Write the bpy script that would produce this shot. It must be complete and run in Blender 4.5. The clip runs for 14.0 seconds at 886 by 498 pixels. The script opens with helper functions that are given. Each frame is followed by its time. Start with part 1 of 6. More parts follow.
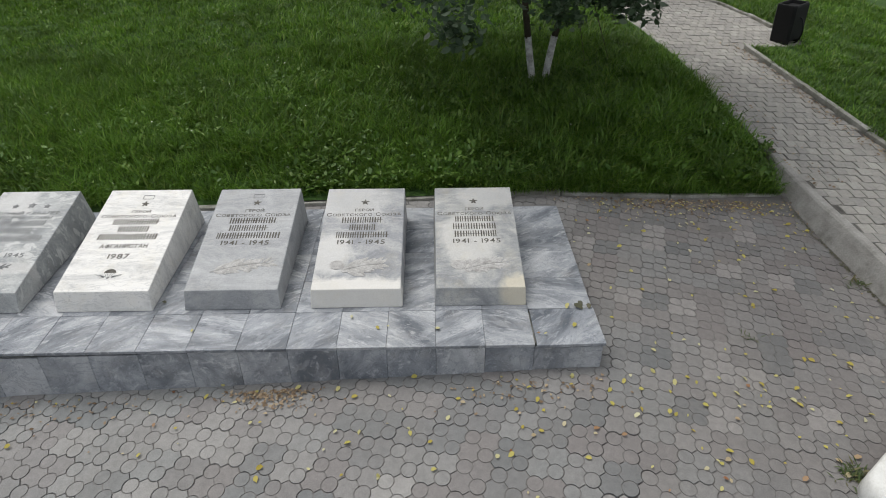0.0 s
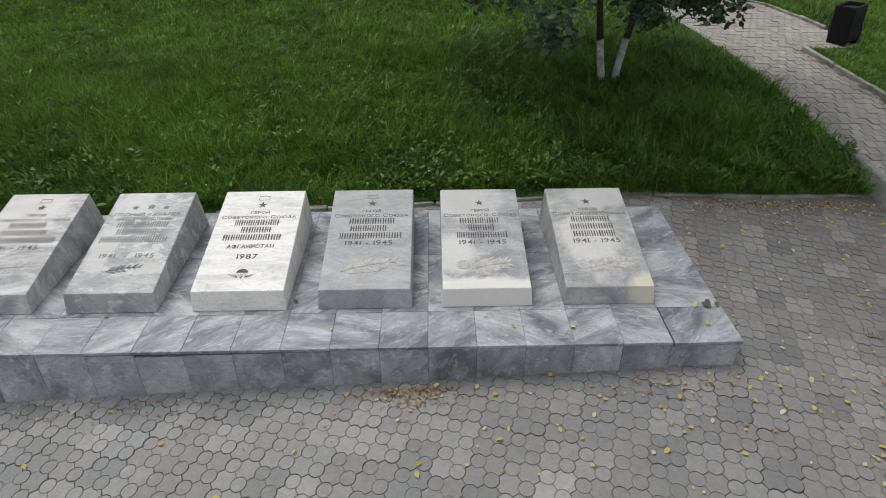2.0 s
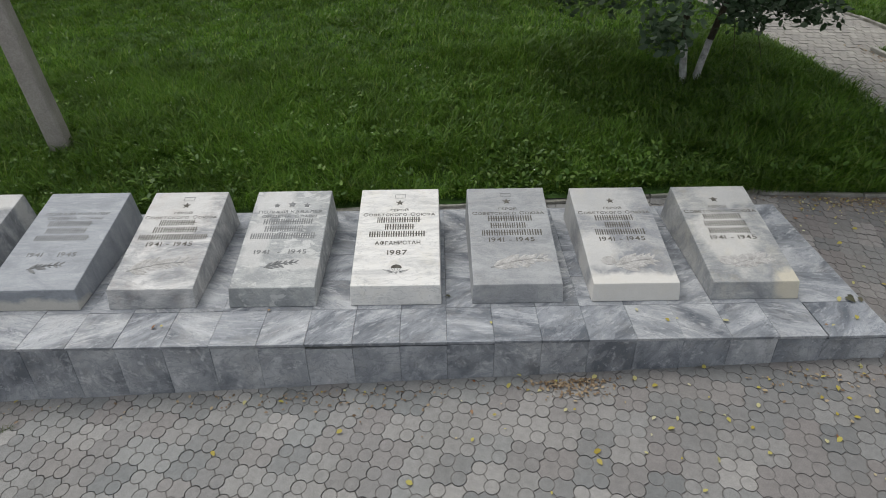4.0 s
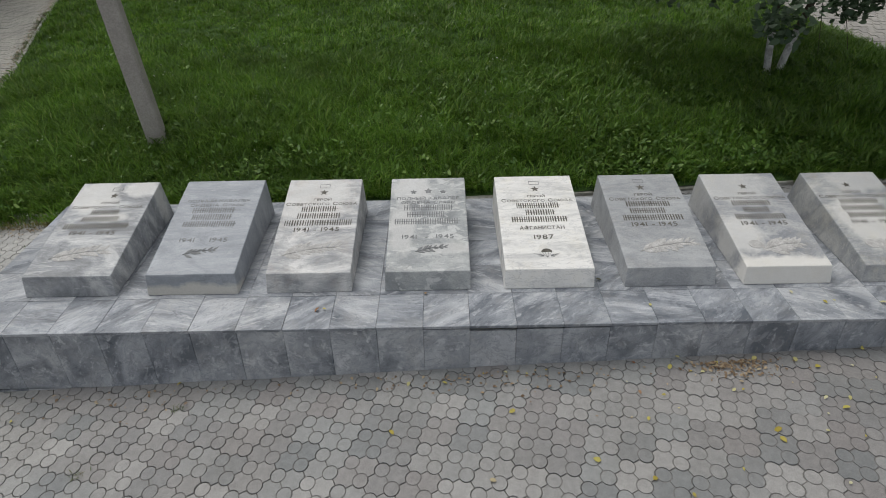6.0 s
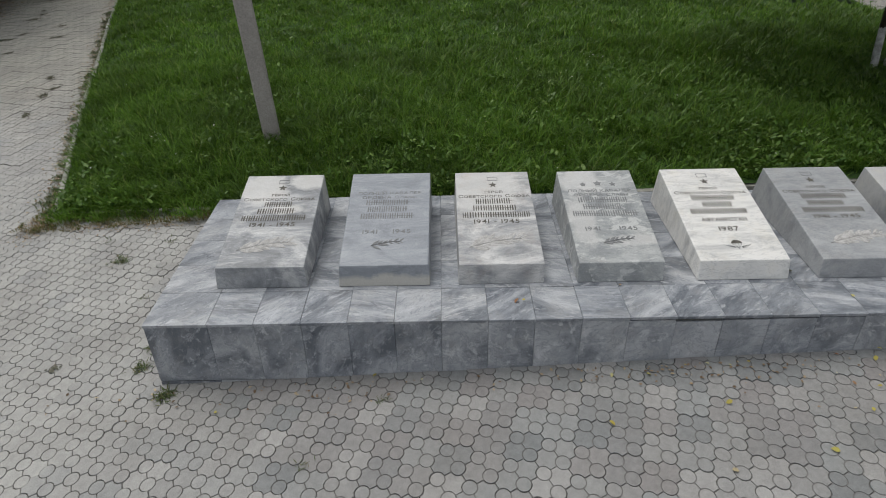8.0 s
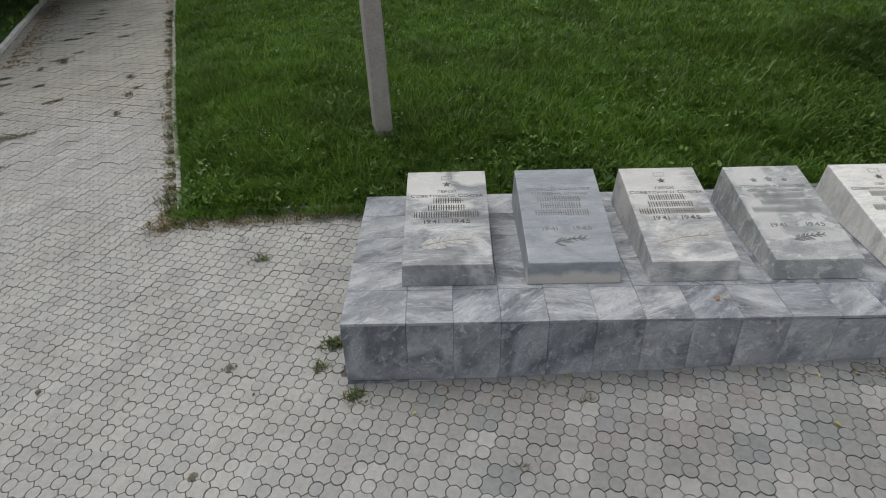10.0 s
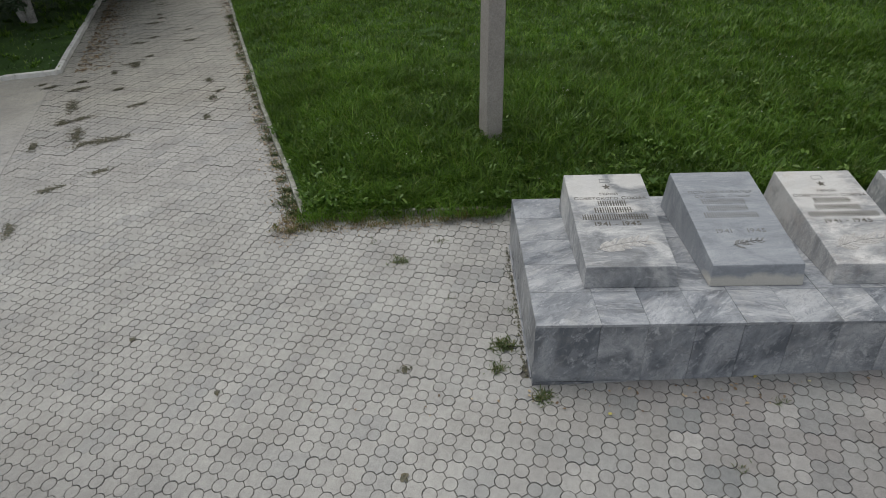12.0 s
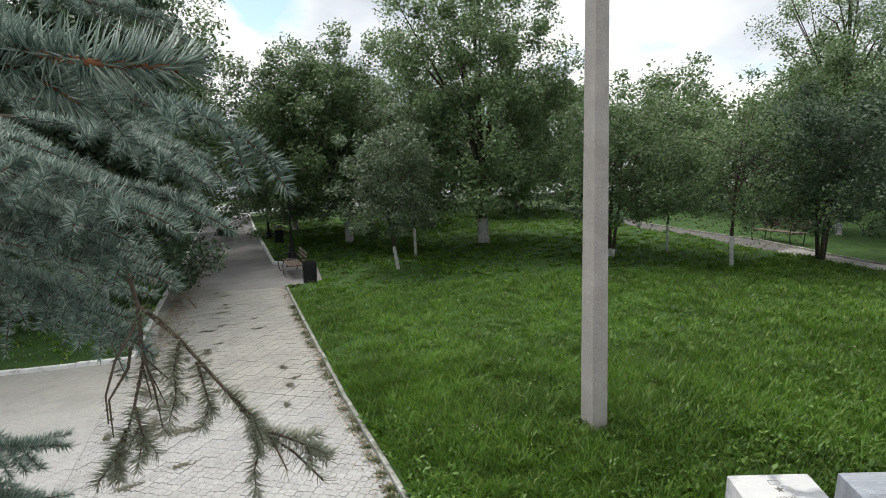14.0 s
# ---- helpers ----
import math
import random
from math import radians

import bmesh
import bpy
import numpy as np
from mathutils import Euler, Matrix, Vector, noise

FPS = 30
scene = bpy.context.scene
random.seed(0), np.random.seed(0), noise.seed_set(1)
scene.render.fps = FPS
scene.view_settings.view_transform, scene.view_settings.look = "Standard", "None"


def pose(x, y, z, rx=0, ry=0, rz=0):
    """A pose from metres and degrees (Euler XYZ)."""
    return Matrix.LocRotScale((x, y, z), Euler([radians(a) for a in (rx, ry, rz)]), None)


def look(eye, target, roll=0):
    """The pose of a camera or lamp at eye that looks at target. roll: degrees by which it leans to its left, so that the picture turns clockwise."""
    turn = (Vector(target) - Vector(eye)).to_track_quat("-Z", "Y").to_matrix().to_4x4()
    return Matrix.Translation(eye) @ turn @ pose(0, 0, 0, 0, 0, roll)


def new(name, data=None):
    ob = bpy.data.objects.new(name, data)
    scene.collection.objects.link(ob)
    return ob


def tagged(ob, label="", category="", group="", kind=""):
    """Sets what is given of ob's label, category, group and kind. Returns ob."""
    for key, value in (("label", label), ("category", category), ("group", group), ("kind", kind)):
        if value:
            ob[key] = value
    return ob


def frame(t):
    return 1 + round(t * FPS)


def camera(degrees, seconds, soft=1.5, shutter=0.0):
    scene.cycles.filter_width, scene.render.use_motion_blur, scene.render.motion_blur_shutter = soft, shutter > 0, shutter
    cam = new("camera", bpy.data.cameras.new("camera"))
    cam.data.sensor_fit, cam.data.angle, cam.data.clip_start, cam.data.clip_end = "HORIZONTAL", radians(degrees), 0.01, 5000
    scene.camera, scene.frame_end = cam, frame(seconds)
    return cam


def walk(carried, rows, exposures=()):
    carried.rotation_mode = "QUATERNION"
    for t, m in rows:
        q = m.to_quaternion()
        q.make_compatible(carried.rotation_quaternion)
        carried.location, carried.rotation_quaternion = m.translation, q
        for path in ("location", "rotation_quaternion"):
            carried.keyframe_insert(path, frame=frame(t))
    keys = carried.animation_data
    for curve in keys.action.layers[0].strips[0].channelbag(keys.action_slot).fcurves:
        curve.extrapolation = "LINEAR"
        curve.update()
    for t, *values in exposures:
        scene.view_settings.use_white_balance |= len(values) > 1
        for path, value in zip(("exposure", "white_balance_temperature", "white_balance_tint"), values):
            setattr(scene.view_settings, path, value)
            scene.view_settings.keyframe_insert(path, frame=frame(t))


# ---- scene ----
cam = camera(77.5, 14.0, soft=0.95)
PATH = [
    (0, (-1.07, -2.427, 2.972), (-1.039, -0.82, 1.781), -0.2),
    (0.5, (-1.257, -2.429, 2.971), (-1.23, -0.82, 1.782), -0.4),
    (1, (-1.459, -2.431, 2.958), (-1.435, -0.82, 1.772), -0.4),
    (1.5, (-1.689, -2.448, 2.969), (-1.667, -0.836, 1.785), -0.5),
    (2, (-1.941, -2.46, 2.988), (-1.919, -0.848, 1.805), -0.5),
    (4.5, (-3.218, -2.592, 3.048), (-3.219, -0.979, 1.866), -1.0),
    (5, (-3.458, -2.619, 3.03), (-3.466, -1.009, 1.843), -1.2),
    (5.5, (-3.734, -2.625, 3.006), (-3.743, -1.015, 1.818), -1.2),
    (6, (-4.043, -2.651, 2.997), (-4.049, -1.039, 1.814), -1.2),
    (6.5, (-4.342, -2.671, 2.985), (-4.351, -1.056, 1.804), -1.3),
    (7, (-4.692, -2.684, 2.969), (-4.703, -1.069, 1.789), -1.3),
    (7.5, (-5.051, -2.683, 2.953), (-5.065, -1.065, 1.777), -1.3),
    (8, (-5.405, -2.679, 2.946), (-5.417, -1.061, 1.771), -1.3),
    (8.5, (-5.749, -2.65, 2.95), (-5.762, -1.034, 1.773), -1.3),
    (9, (-6.07, -2.62, 2.925), (-6.089, -1.004, 1.747), -1.4),
    (11.5, (-7.659, -2.639, 2.898), (-7.694, -1.014, 1.733), -1.9),
    (12, (-7.974, -2.647, 2.934), (-8.008, -1.019, 1.771), -1.7),
    (12.5, (-8.271, -2.619, 2.983), (-8.299, -0.905, 1.953), -1.6),
    (13, (-8.588, -2.628, 3.031), (-8.606, -0.782, 2.26), -1.5),
    (13.5, (-8.925, -2.617, 3.071), (-8.933, -0.676, 2.588), -1.4),
    (14, (-9.243, -2.635, 3.129), (-9.239, -0.652, 2.871), -1.3),
]
EXPOSURES = [(0.0, 0.14), (2.0, 0.12), (4.5, -0.05), (9.0, -0.09), (12.0, -0.14), (12.5, -0.17), (13.0, 0.0), (13.5, 0.35), (14.0, 0.76)]
walk(cam, [(t, look(eye, target, roll)) for t, eye, target, roll in PATH], EXPOSURES)

# ---------------------------------------------------------------- light and sky
SUN_ELEV, SUN_AZ = radians(60), radians(-45)          # azimuth counted from +y towards +x
world = bpy.data.worlds.new("sky")
scene.world = world
world.use_nodes = True
wn, wl = world.node_tree.nodes, world.node_tree.links
wn.clear()
w_out = wn.new("ShaderNodeOutputWorld")
w_mix = wn.new("ShaderNodeMixShader")
w_blue = wn.new("ShaderNodeBackground")
w_cloud = wn.new("ShaderNodeBackground")
w_sky = wn.new("ShaderNodeTexSky")
w_sky.sky_type = "NISHITA"
w_sky.sun_disc = False
w_sky.sun_elevation, w_sky.sun_rotation = SUN_ELEV, SUN_AZ
w_blue.inputs["Strength"].default_value = 0.12
wl.new(w_sky.outputs[0], w_blue.inputs["Color"])
w_co = wn.new("ShaderNodeTexCoord")
w_map = wn.new("ShaderNodeMapping")
w_map.inputs["Scale"].default_value = (1.0, 1.0, 2.2)
w_map.inputs["Location"].default_value = (1.7, 0.4, 0.3)
wl.new(w_co.outputs["Generated"], w_map.inputs["Vector"])
w_noise = wn.new("ShaderNodeTexNoise")
w_noise.inputs["Scale"].default_value = 2.6
w_noise.inputs["Detail"].default_value = 7
wl.new(w_map.outputs[0], w_noise.inputs["Vector"])
# a gap of blue in the cloud, up over the lane
w_dot = wn.new("ShaderNodeVectorMath")
w_dot.operation = "DISTANCE"
wl.new(w_co.outputs["Generated"], w_dot.inputs[0])
w_dot.inputs[1].default_value = (-0.289, 0.915, 0.285)
w_gap = wn.new("ShaderNodeMapRange")
w_gap.inputs[1].default_value, w_gap.inputs[2].default_value = 0.02, 0.13
w_gap.inputs[3].default_value, w_gap.inputs[4].default_value = -0.3, 0.0
wl.new(w_dot.outputs["Value"], w_gap.inputs[0])
w_cover = wn.new("ShaderNodeMath")
wl.new(w_noise.outputs[0], w_cover.inputs[0])
wl.new(w_gap.outputs[0], w_cover.inputs[1])
w_ramp = wn.new("ShaderNodeValToRGB")
w_ramp.color_ramp.elements[0].position, w_ramp.color_ramp.elements[1].position = 0.29, 0.38
wl.new(w_cover.outputs[0], w_ramp.inputs[0])
w_shade = wn.new("ShaderNodeValToRGB")
w_shade.color_ramp.elements[0].position, w_shade.color_ramp.elements[0].color = 0.38, (0.36, 0.41, 0.49, 1)
w_shade.color_ramp.elements[1].position, w_shade.color_ramp.elements[1].color = 0.62, (1.0, 1.0, 1.0, 1)
w_noise2 = wn.new("ShaderNodeTexNoise")
w_noise2.inputs["Scale"].default_value = 1.7
w_noise2.inputs["Detail"].default_value = 5
wl.new(w_map.outputs[0], w_noise2.inputs["Vector"])
wl.new(w_noise2.outputs[0], w_shade.inputs[0])
wl.new(w_shade.outputs[0], w_cloud.inputs["Color"])
w_cloud.inputs["Strength"].default_value = 0.82
wl.new(w_ramp.outputs[0], w_mix.inputs[0])
wl.new(w_blue.outputs[0], w_mix.inputs[1])
wl.new(w_cloud.outputs[0], w_mix.inputs[2])
wl.new(w_mix.outputs[0], w_out.inputs["Surface"])

sun_data = bpy.data.lights.new("sun", "SUN")
sun_data.energy, sun_data.angle, sun_data.color = 2.25, radians(36), (1.0, 0.97, 0.93)
sun = new("sun", sun_data)
toward = Vector((math.sin(SUN_AZ) * math.cos(SUN_ELEV), math.cos(SUN_AZ) * math.cos(SUN_ELEV), math.sin(SUN_ELEV)))
sun.matrix_world = look(tuple(toward * 60), (0, 0, 0))

# ---------------------------------------------------------------- the lie of the land
def paving_z(x):
    return 0.224 + 0.043 * np.minimum(x, 0) - 0.045 * np.clip(x, 0, 2.5)


def land_z(x, y):
    """Lawns and paths, rising gently away from the plinth."""
    base = 0.224 + 0.043 * np.minimum(np.maximum(x, -40), 0)
    front = np.clip((y - 2.05) / 0.8, 0, 1)
    lane = (x + 9.53) * 0.93 + (y - 2.3) * 0.367
    swell = np.clip((y - 2.28) / 0.8, 0, 1) * np.clip((lane - 0.05) / 0.9, 0, 1) * np.clip((2.3 - x) / 0.9, 0, 1) * np.clip((9.5 - y) / 3, 0, 1)
    return base * front + paving_z(x) * (1 - front) + 0.042 * np.clip(y - 1.6, 0, 70) + 0.095 * swell


# ---------------------------------------------------------------- materials
def material(name, rough=0.7, metal=0.0):
    m = bpy.data.materials.new(name)
    m.use_nodes = True
    b = m.node_tree.nodes["Principled BSDF"]
    b.inputs["Roughness"].default_value = rough
    b.inputs["Metallic"].default_value = metal
    b.inputs["Specular IOR Level"].default_value = 0.35
    return m, m.node_tree.nodes, m.node_tree.links, b


def noise_tex(n, l, vec, scale, detail=5, rough=0.55, distort=0.0):
    t = n.new("ShaderNodeTexNoise")
    t.inputs["Scale"].default_value = scale
    t.inputs["Detail"].default_value = detail
    t.inputs["Roughness"].default_value = rough
    t.inputs["Distortion"].default_value = distort
    if vec is not None:
        l.new(vec, t.inputs["Vector"])
    return t.outputs[0]


def ramp(n, l, fac, stops):
    r = n.new("ShaderNodeValToRGB")
    e = r.color_ramp.elements
    while len(e) < len(stops):
        e.new(0.5)
    for k, (p, c) in enumerate(stops):
        e[k].position = p
        e[k].color = (*c, 1) if len(c) == 3 else c
    l.new(fac, r.inputs[0])
    return r.outputs[0]


def mix(n, l, fac, a, b, mode="MIX"):
    x = n.new("ShaderNodeMix")
    x.data_type, x.blend_type = "RGBA", mode
    for sock, v in ((x.inputs[0], fac), (x.inputs[6], a), (x.inputs[7], b)):
        if isinstance(v, (int, float)):
            sock.default_value = v
        elif isinstance(v, tuple):
            sock.default_value = (*v, 1)
        else:
            l.new(v, sock)
    return x.outputs[2]


def maths(n, l, op, a, b):
    x = n.new("ShaderNodeMath")
    x.operation = op
    for sock, v in ((x.inputs[0], a), (x.inputs[1], b)):
        if isinstance(v, (int, float)):
            sock.default_value = v
        else:
            l.new(v, sock)
    return x.outputs[0]


def bump(n, l, height, strength, dist, bsdf):
    b = n.new("ShaderNodeBump")
    b.inputs["Strength"].default_value = strength
    b.inputs["Distance"].default_value = dist
    l.new(height, b.inputs["Height"])
    l.new(b.outputs[0], bsdf.inputs["Normal"])


def position(n):
    return n.new("ShaderNodeNewGeometry").outputs["Position"]


def scatter_coords(n, l, spread=40.0):
    """Object coordinates, shifted by a random amount for each object."""
    co = n.new("ShaderNodeTexCoord").outputs["Object"]
    rnd = n.new("ShaderNodeObjectInfo").outputs["Random"]
    add = n.new("ShaderNodeVectorMath")
    add.operation = "ADD"
    comb = n.new("ShaderNodeCombineXYZ")
    l.new(maths(n, l, "MULTIPLY", rnd, spread), comb.inputs[0])
    l.new(maths(n, l, "MULTIPLY", rnd, spread * 1.7), comb.inputs[1])
    l.new(co, add.inputs[0])
    l.new(comb.outputs[0], add.inputs[1])
    return add.outputs[0], rnd


def turned(n, l, vec, rot, scale, loc=(0, 0, 0)):
    m = n.new("ShaderNodeMapping")
    m.inputs["Rotation"].default_value = [radians(a) for a in rot]
    m.inputs["Scale"].default_value = scale
    m.inputs["Location"].default_value = loc
    l.new(vec, m.inputs["Vector"])
    return m.outputs[0]


def marble(name, dark, mid, light, lo=0.42, hi=0.62, scale=2.2, rot=(0, 0, 35), stretch=(1.0, 4.0, 2.0), rough=0.38,
           spots=0.0, stain=(0.5, 0.45, 0.36), stain_amount=0.15, loc=(0, 0, 0), tiles=False, patches=()):
    """Clouded, streaked marble. patches: (centre, half sizes, colour) of paler parts in the block."""
    m, n, l, b = material(name, rough)
    own = n.new("ShaderNodeTexCoord").outputs["Object"]
    if tiles:
        co, rnd = scatter_coords(n, l)
        spin = n.new("ShaderNodeVectorRotate")
        spin.inputs["Axis"].default_value = (0.1, 0.7, 0.7)
        l.new(co, spin.inputs["Vector"])
        flip = maths(n, l, "GREATER_THAN", maths(n, l, "FRACT", maths(n, l, "MULTIPLY", rnd, 7.0), 0.0), 0.62)
        l.new(maths(n, l, "ADD", maths(n, l, "ADD", maths(n, l, "MULTIPLY", rnd, 0.6), -1.1), maths(n, l, "MULTIPLY", flip, 1.1)), spin.inputs["Angle"])
        co = spin.outputs[0]
    else:
        co, rnd = own, None
    cloud = noise_tex(n, l, turned(n, l, co, rot, stretch, loc), scale, 10, 0.58 if tiles else 0.66, 0.9)
    base = ramp(n, l, cloud, [(lo - 0.12, dark), (lo, mid), (hi, light)])
    # crisp pale streaks and thin dark hairs along the bedding
    bed = turned(n, l, co, (0, 0, rot[2] + 8), (2.2, 13.0, 6.0), loc)
    vein = noise_tex(n, l, bed, scale * 1.3, 12, 0.7, 0.6)
    base = mix(n, l, ramp(n, l, vein, [(0.55, (0, 0, 0)), (0.66, (0.6, 0.6, 0.6))]), base, light)
    hair = noise_tex(n, l, turned(n, l, co, (0, 0, rot[2] - 14), (2.0, 8.0, 5.0), (loc[0] + 3, loc[1], 1)), scale * 1.1, 10, 0.62, 1.0)
    base = mix(n, l, ramp(n, l, hair, [(0.475, (0, 0, 0)), (0.497, (0.5, 0.5, 0.5)), (0.52, (0, 0, 0))]), base, dark)
    if tiles:
        thin = noise_tex(n, l, turned(n, l, co, (0, 0, rot[2] + 3), (1.6, 17.0, 8.0), (6, 2, 4)), scale * 1.5, 9, 0.6, 0.35)
        base = mix(n, l, ramp(n, l, thin, [(0.6, (0, 0, 0)), (0.69, (0.55, 0.55, 0.55))]), base, light)
        speck = noise_tex(n, l, turned(n, l, co, (0, 0, 40), (1.0, 1.8, 1.0), (1, 8, 3)), 26, 4, 0.6, 0.4)
        base = mix(n, l, ramp(n, l, speck, [(0.71, (0, 0, 0)), (0.78, (0.5, 0.5, 0.5))]), base, light)
    if spots:
        blot = noise_tex(n, l, turned(n, l, co, (0, 0, -35), (1.0, 2.0, 1.0)), 8.0, 5, 0.55, 0.8)
        base = mix(n, l, ramp(n, l, blot, [(0.55, (0, 0, 0)), (0.6, (spots, spots, spots))]), base, light)
    for centre, half, colour in patches:
        away = turned(n, l, own, (0, 0, 0), [1 / h for h in half], [-c / h for c, h in zip(centre, half)])
        ln = n.new("ShaderNodeVectorMath")
        ln.operation = "LENGTH"
        l.new(away, ln.inputs[0])
        ragged = maths(n, l, "ADD", ln.outputs["Value"], maths(n, l, "MULTIPLY", noise_tex(n, l, own, 7.0, 8, 0.65, 0.5), 1.3))
        base = mix(n, l, fade(n, l, ragged, 1.4, 1.78, 0.78), base, colour)
    grime = noise_tex(n, l, co, 6.0, 9, 0.75)
    base = mix(n, l, ramp(n, l, grime, [(0.5, (0, 0, 0)), (0.72, (stain_amount,) * 3)]), base, stain)
    fine = noise_tex(n, l, co, 130, 6, 0.75)
    base = mix(n, l, 0.3, base, ramp(n, l, fine, [(0.3, (0.22, 0.22, 0.22)), (0.7, (0.82, 0.82, 0.82))]), "OVERLAY")
    if rnd is not None:
        tone = ramp(n, l, rnd, [(0.0, (0.84, 0.855, 0.88)), (0.3, (0.95, 0.96, 0.975)), (0.8, (1.0, 1.0, 1.0)), (1.0, (1.1, 1.095, 1.085))])
        base = mix(n, l, 1.0, base, tone, "MULTIPLY")
    l.new(base, b.inputs["Base Color"])
    l.new(ramp(n, l, grime, [(0.3, (rough - 0.08,) * 3), (0.75, (rough + 0.25,) * 3)]), b.inputs["Roughness"])
    bump(n, l, fine, 0.15, 0.002, b)
    return m


def fade(n, l, value, full, none, amount):
    r = n.new("ShaderNodeMapRange")
    r.inputs[1].default_value, r.inputs[2].default_value = full, none
    r.inputs[3].default_value, r.inputs[4].default_value = amount, 0.0
    l.new(value, r.inputs[0])
    return r.outputs[0]


M_TILE = marble("grey_marble_tile", (0.128, 0.14, 0.158), (0.248, 0.263, 0.283), (0.56, 0.57, 0.585), 0.48, 0.82, 1.35, (0, 0, 20), (1.0, 3.6, 1.6), 0.28, tiles=True, spots=0.2)
WHITE, CREAM, MILKY = (0.59, 0.585, 0.565), (0.62, 0.57, 0.45), (0.74, 0.72, 0.67)
M_STONES = [
    marble("pale_marble_a", (0.17, 0.18, 0.19), (0.285, 0.296, 0.31), (0.55, 0.555, 0.55), 0.48, 0.66, 2.2, (0, 0, 28), (1, 2.4, 1), 0.45, loc=(3, 1, 0), patches=[((-0.16, 1.26, 0.3), (0.2, 0.2, 0.5), WHITE), ((0.2, 1.34, 0.3), (0.18, 0.1, 0.4), WHITE), ((0.05, 1.0, 0.3), (0.2, 0.05, 0.4), WHITE)]),
    marble("blue_grey_marble", (0.2, 0.218, 0.24), (0.25, 0.27, 0.297), (0.36, 0.38, 0.405), 0.42, 0.68, 2.6, (0, 0, 60), (1, 3, 1), 0.4, loc=(7, 2, 0), stain_amount=0.05, patches=[((0.0, 0.36, 0.0), (0.7, 0.16, 0.085), (0.52, 0.5, 0.45))]),
    marble("pale_marble_b", (0.2, 0.21, 0.22), (0.32, 0.327, 0.335), (0.62, 0.615, 0.6), 0.45, 0.66, 2.2, (0, 0, -35), (1, 2.6, 1), 0.45, loc=(1, 9, 0), stain=(0.42, 0.34, 0.28), stain_amount=0.35, patches=[((-0.08, 1.2, 0.3), (0.3, 0.3, 0.5), WHITE)]),
    marble("mottled_grey_marble", (0.19, 0.205, 0.21), (0.27, 0.285, 0.29), (0.52, 0.53, 0.52), 0.44, 0.74, 2.4, (0, 0, 50), (1, 1.6, 1), 0.42, spots=0.8, loc=(5, 5, 0), patches=[((-0.14, 1.3, 0.3), (0.17, 0.16, 0.4), (0.56, 0.56, 0.55)), ((-0.2, 0.85, 0.25), (0.1, 0.3, 0.4), (0.5, 0.5, 0.49)), ((0.16, 0.62, 0.2), (0.2, 0.06, 0.3), (0.5, 0.5, 0.49))]),
    marble("white_marble", (0.36, 0.365, 0.37), (0.6, 0.595, 0.575), (0.75, 0.74, 0.71), 0.41, 0.55, 2.2, (0, 0, -38), (1, 4, 1), 0.42, loc=(2, 3, 0), stain=(0.66, 0.6, 0.46), stain_amount=0.3),
    marble("grey_marble", (0.2, 0.21, 0.22), (0.285, 0.295, 0.305), (0.42, 0.43, 0.435), 0.4, 0.68, 2.6, (0, 0, -30), (1, 2, 1), 0.42, loc=(8, 1, 0)),
    marble("grey_white_marble", (0.2, 0.21, 0.228), (0.29, 0.3, 0.315), (0.5, 0.5, 0.49), 0.48, 0.68, 2.0, (0, 0, 10), (1.2, 1.5, 1), 0.42, loc=(4, 4.4, 0), stain=(0.6, 0.55, 0.42), stain_amount=0.25,
           patches=[((0.0, 0.36, 0.08), (0.75, 0.16, 0.3), MILKY), ((-0.22, 0.72, 0.2), (0.16, 0.2, 0.3), WHITE), ((-0.1, 1.28, 0.3), (0.26, 0.26, 0.5), (0.5, 0.5, 0.49))]),
    marble("grey_cream_marble", (0.2, 0.21, 0.22), (0.3, 0.31, 0.315), (0.52, 0.515, 0.49), 0.46, 0.66, 2.0, (0, 0, -20), (1.2, 1.5, 1), 0.42, loc=(9, 6, 0), stain=(0.58, 0.52, 0.38), stain_amount=0.3,
           patches=[((0.27, 0.4, 0.1), (0.14, 0.14, 0.2), CREAM), ((-0.06, 0.86, 0.25), (0.22, 0.28, 0.4), (0.6, 0.59, 0.56)), ((0.12, 1.32, 0.3), (0.26, 0.14, 0.4), (0.48, 0.48, 0.47))]),
]


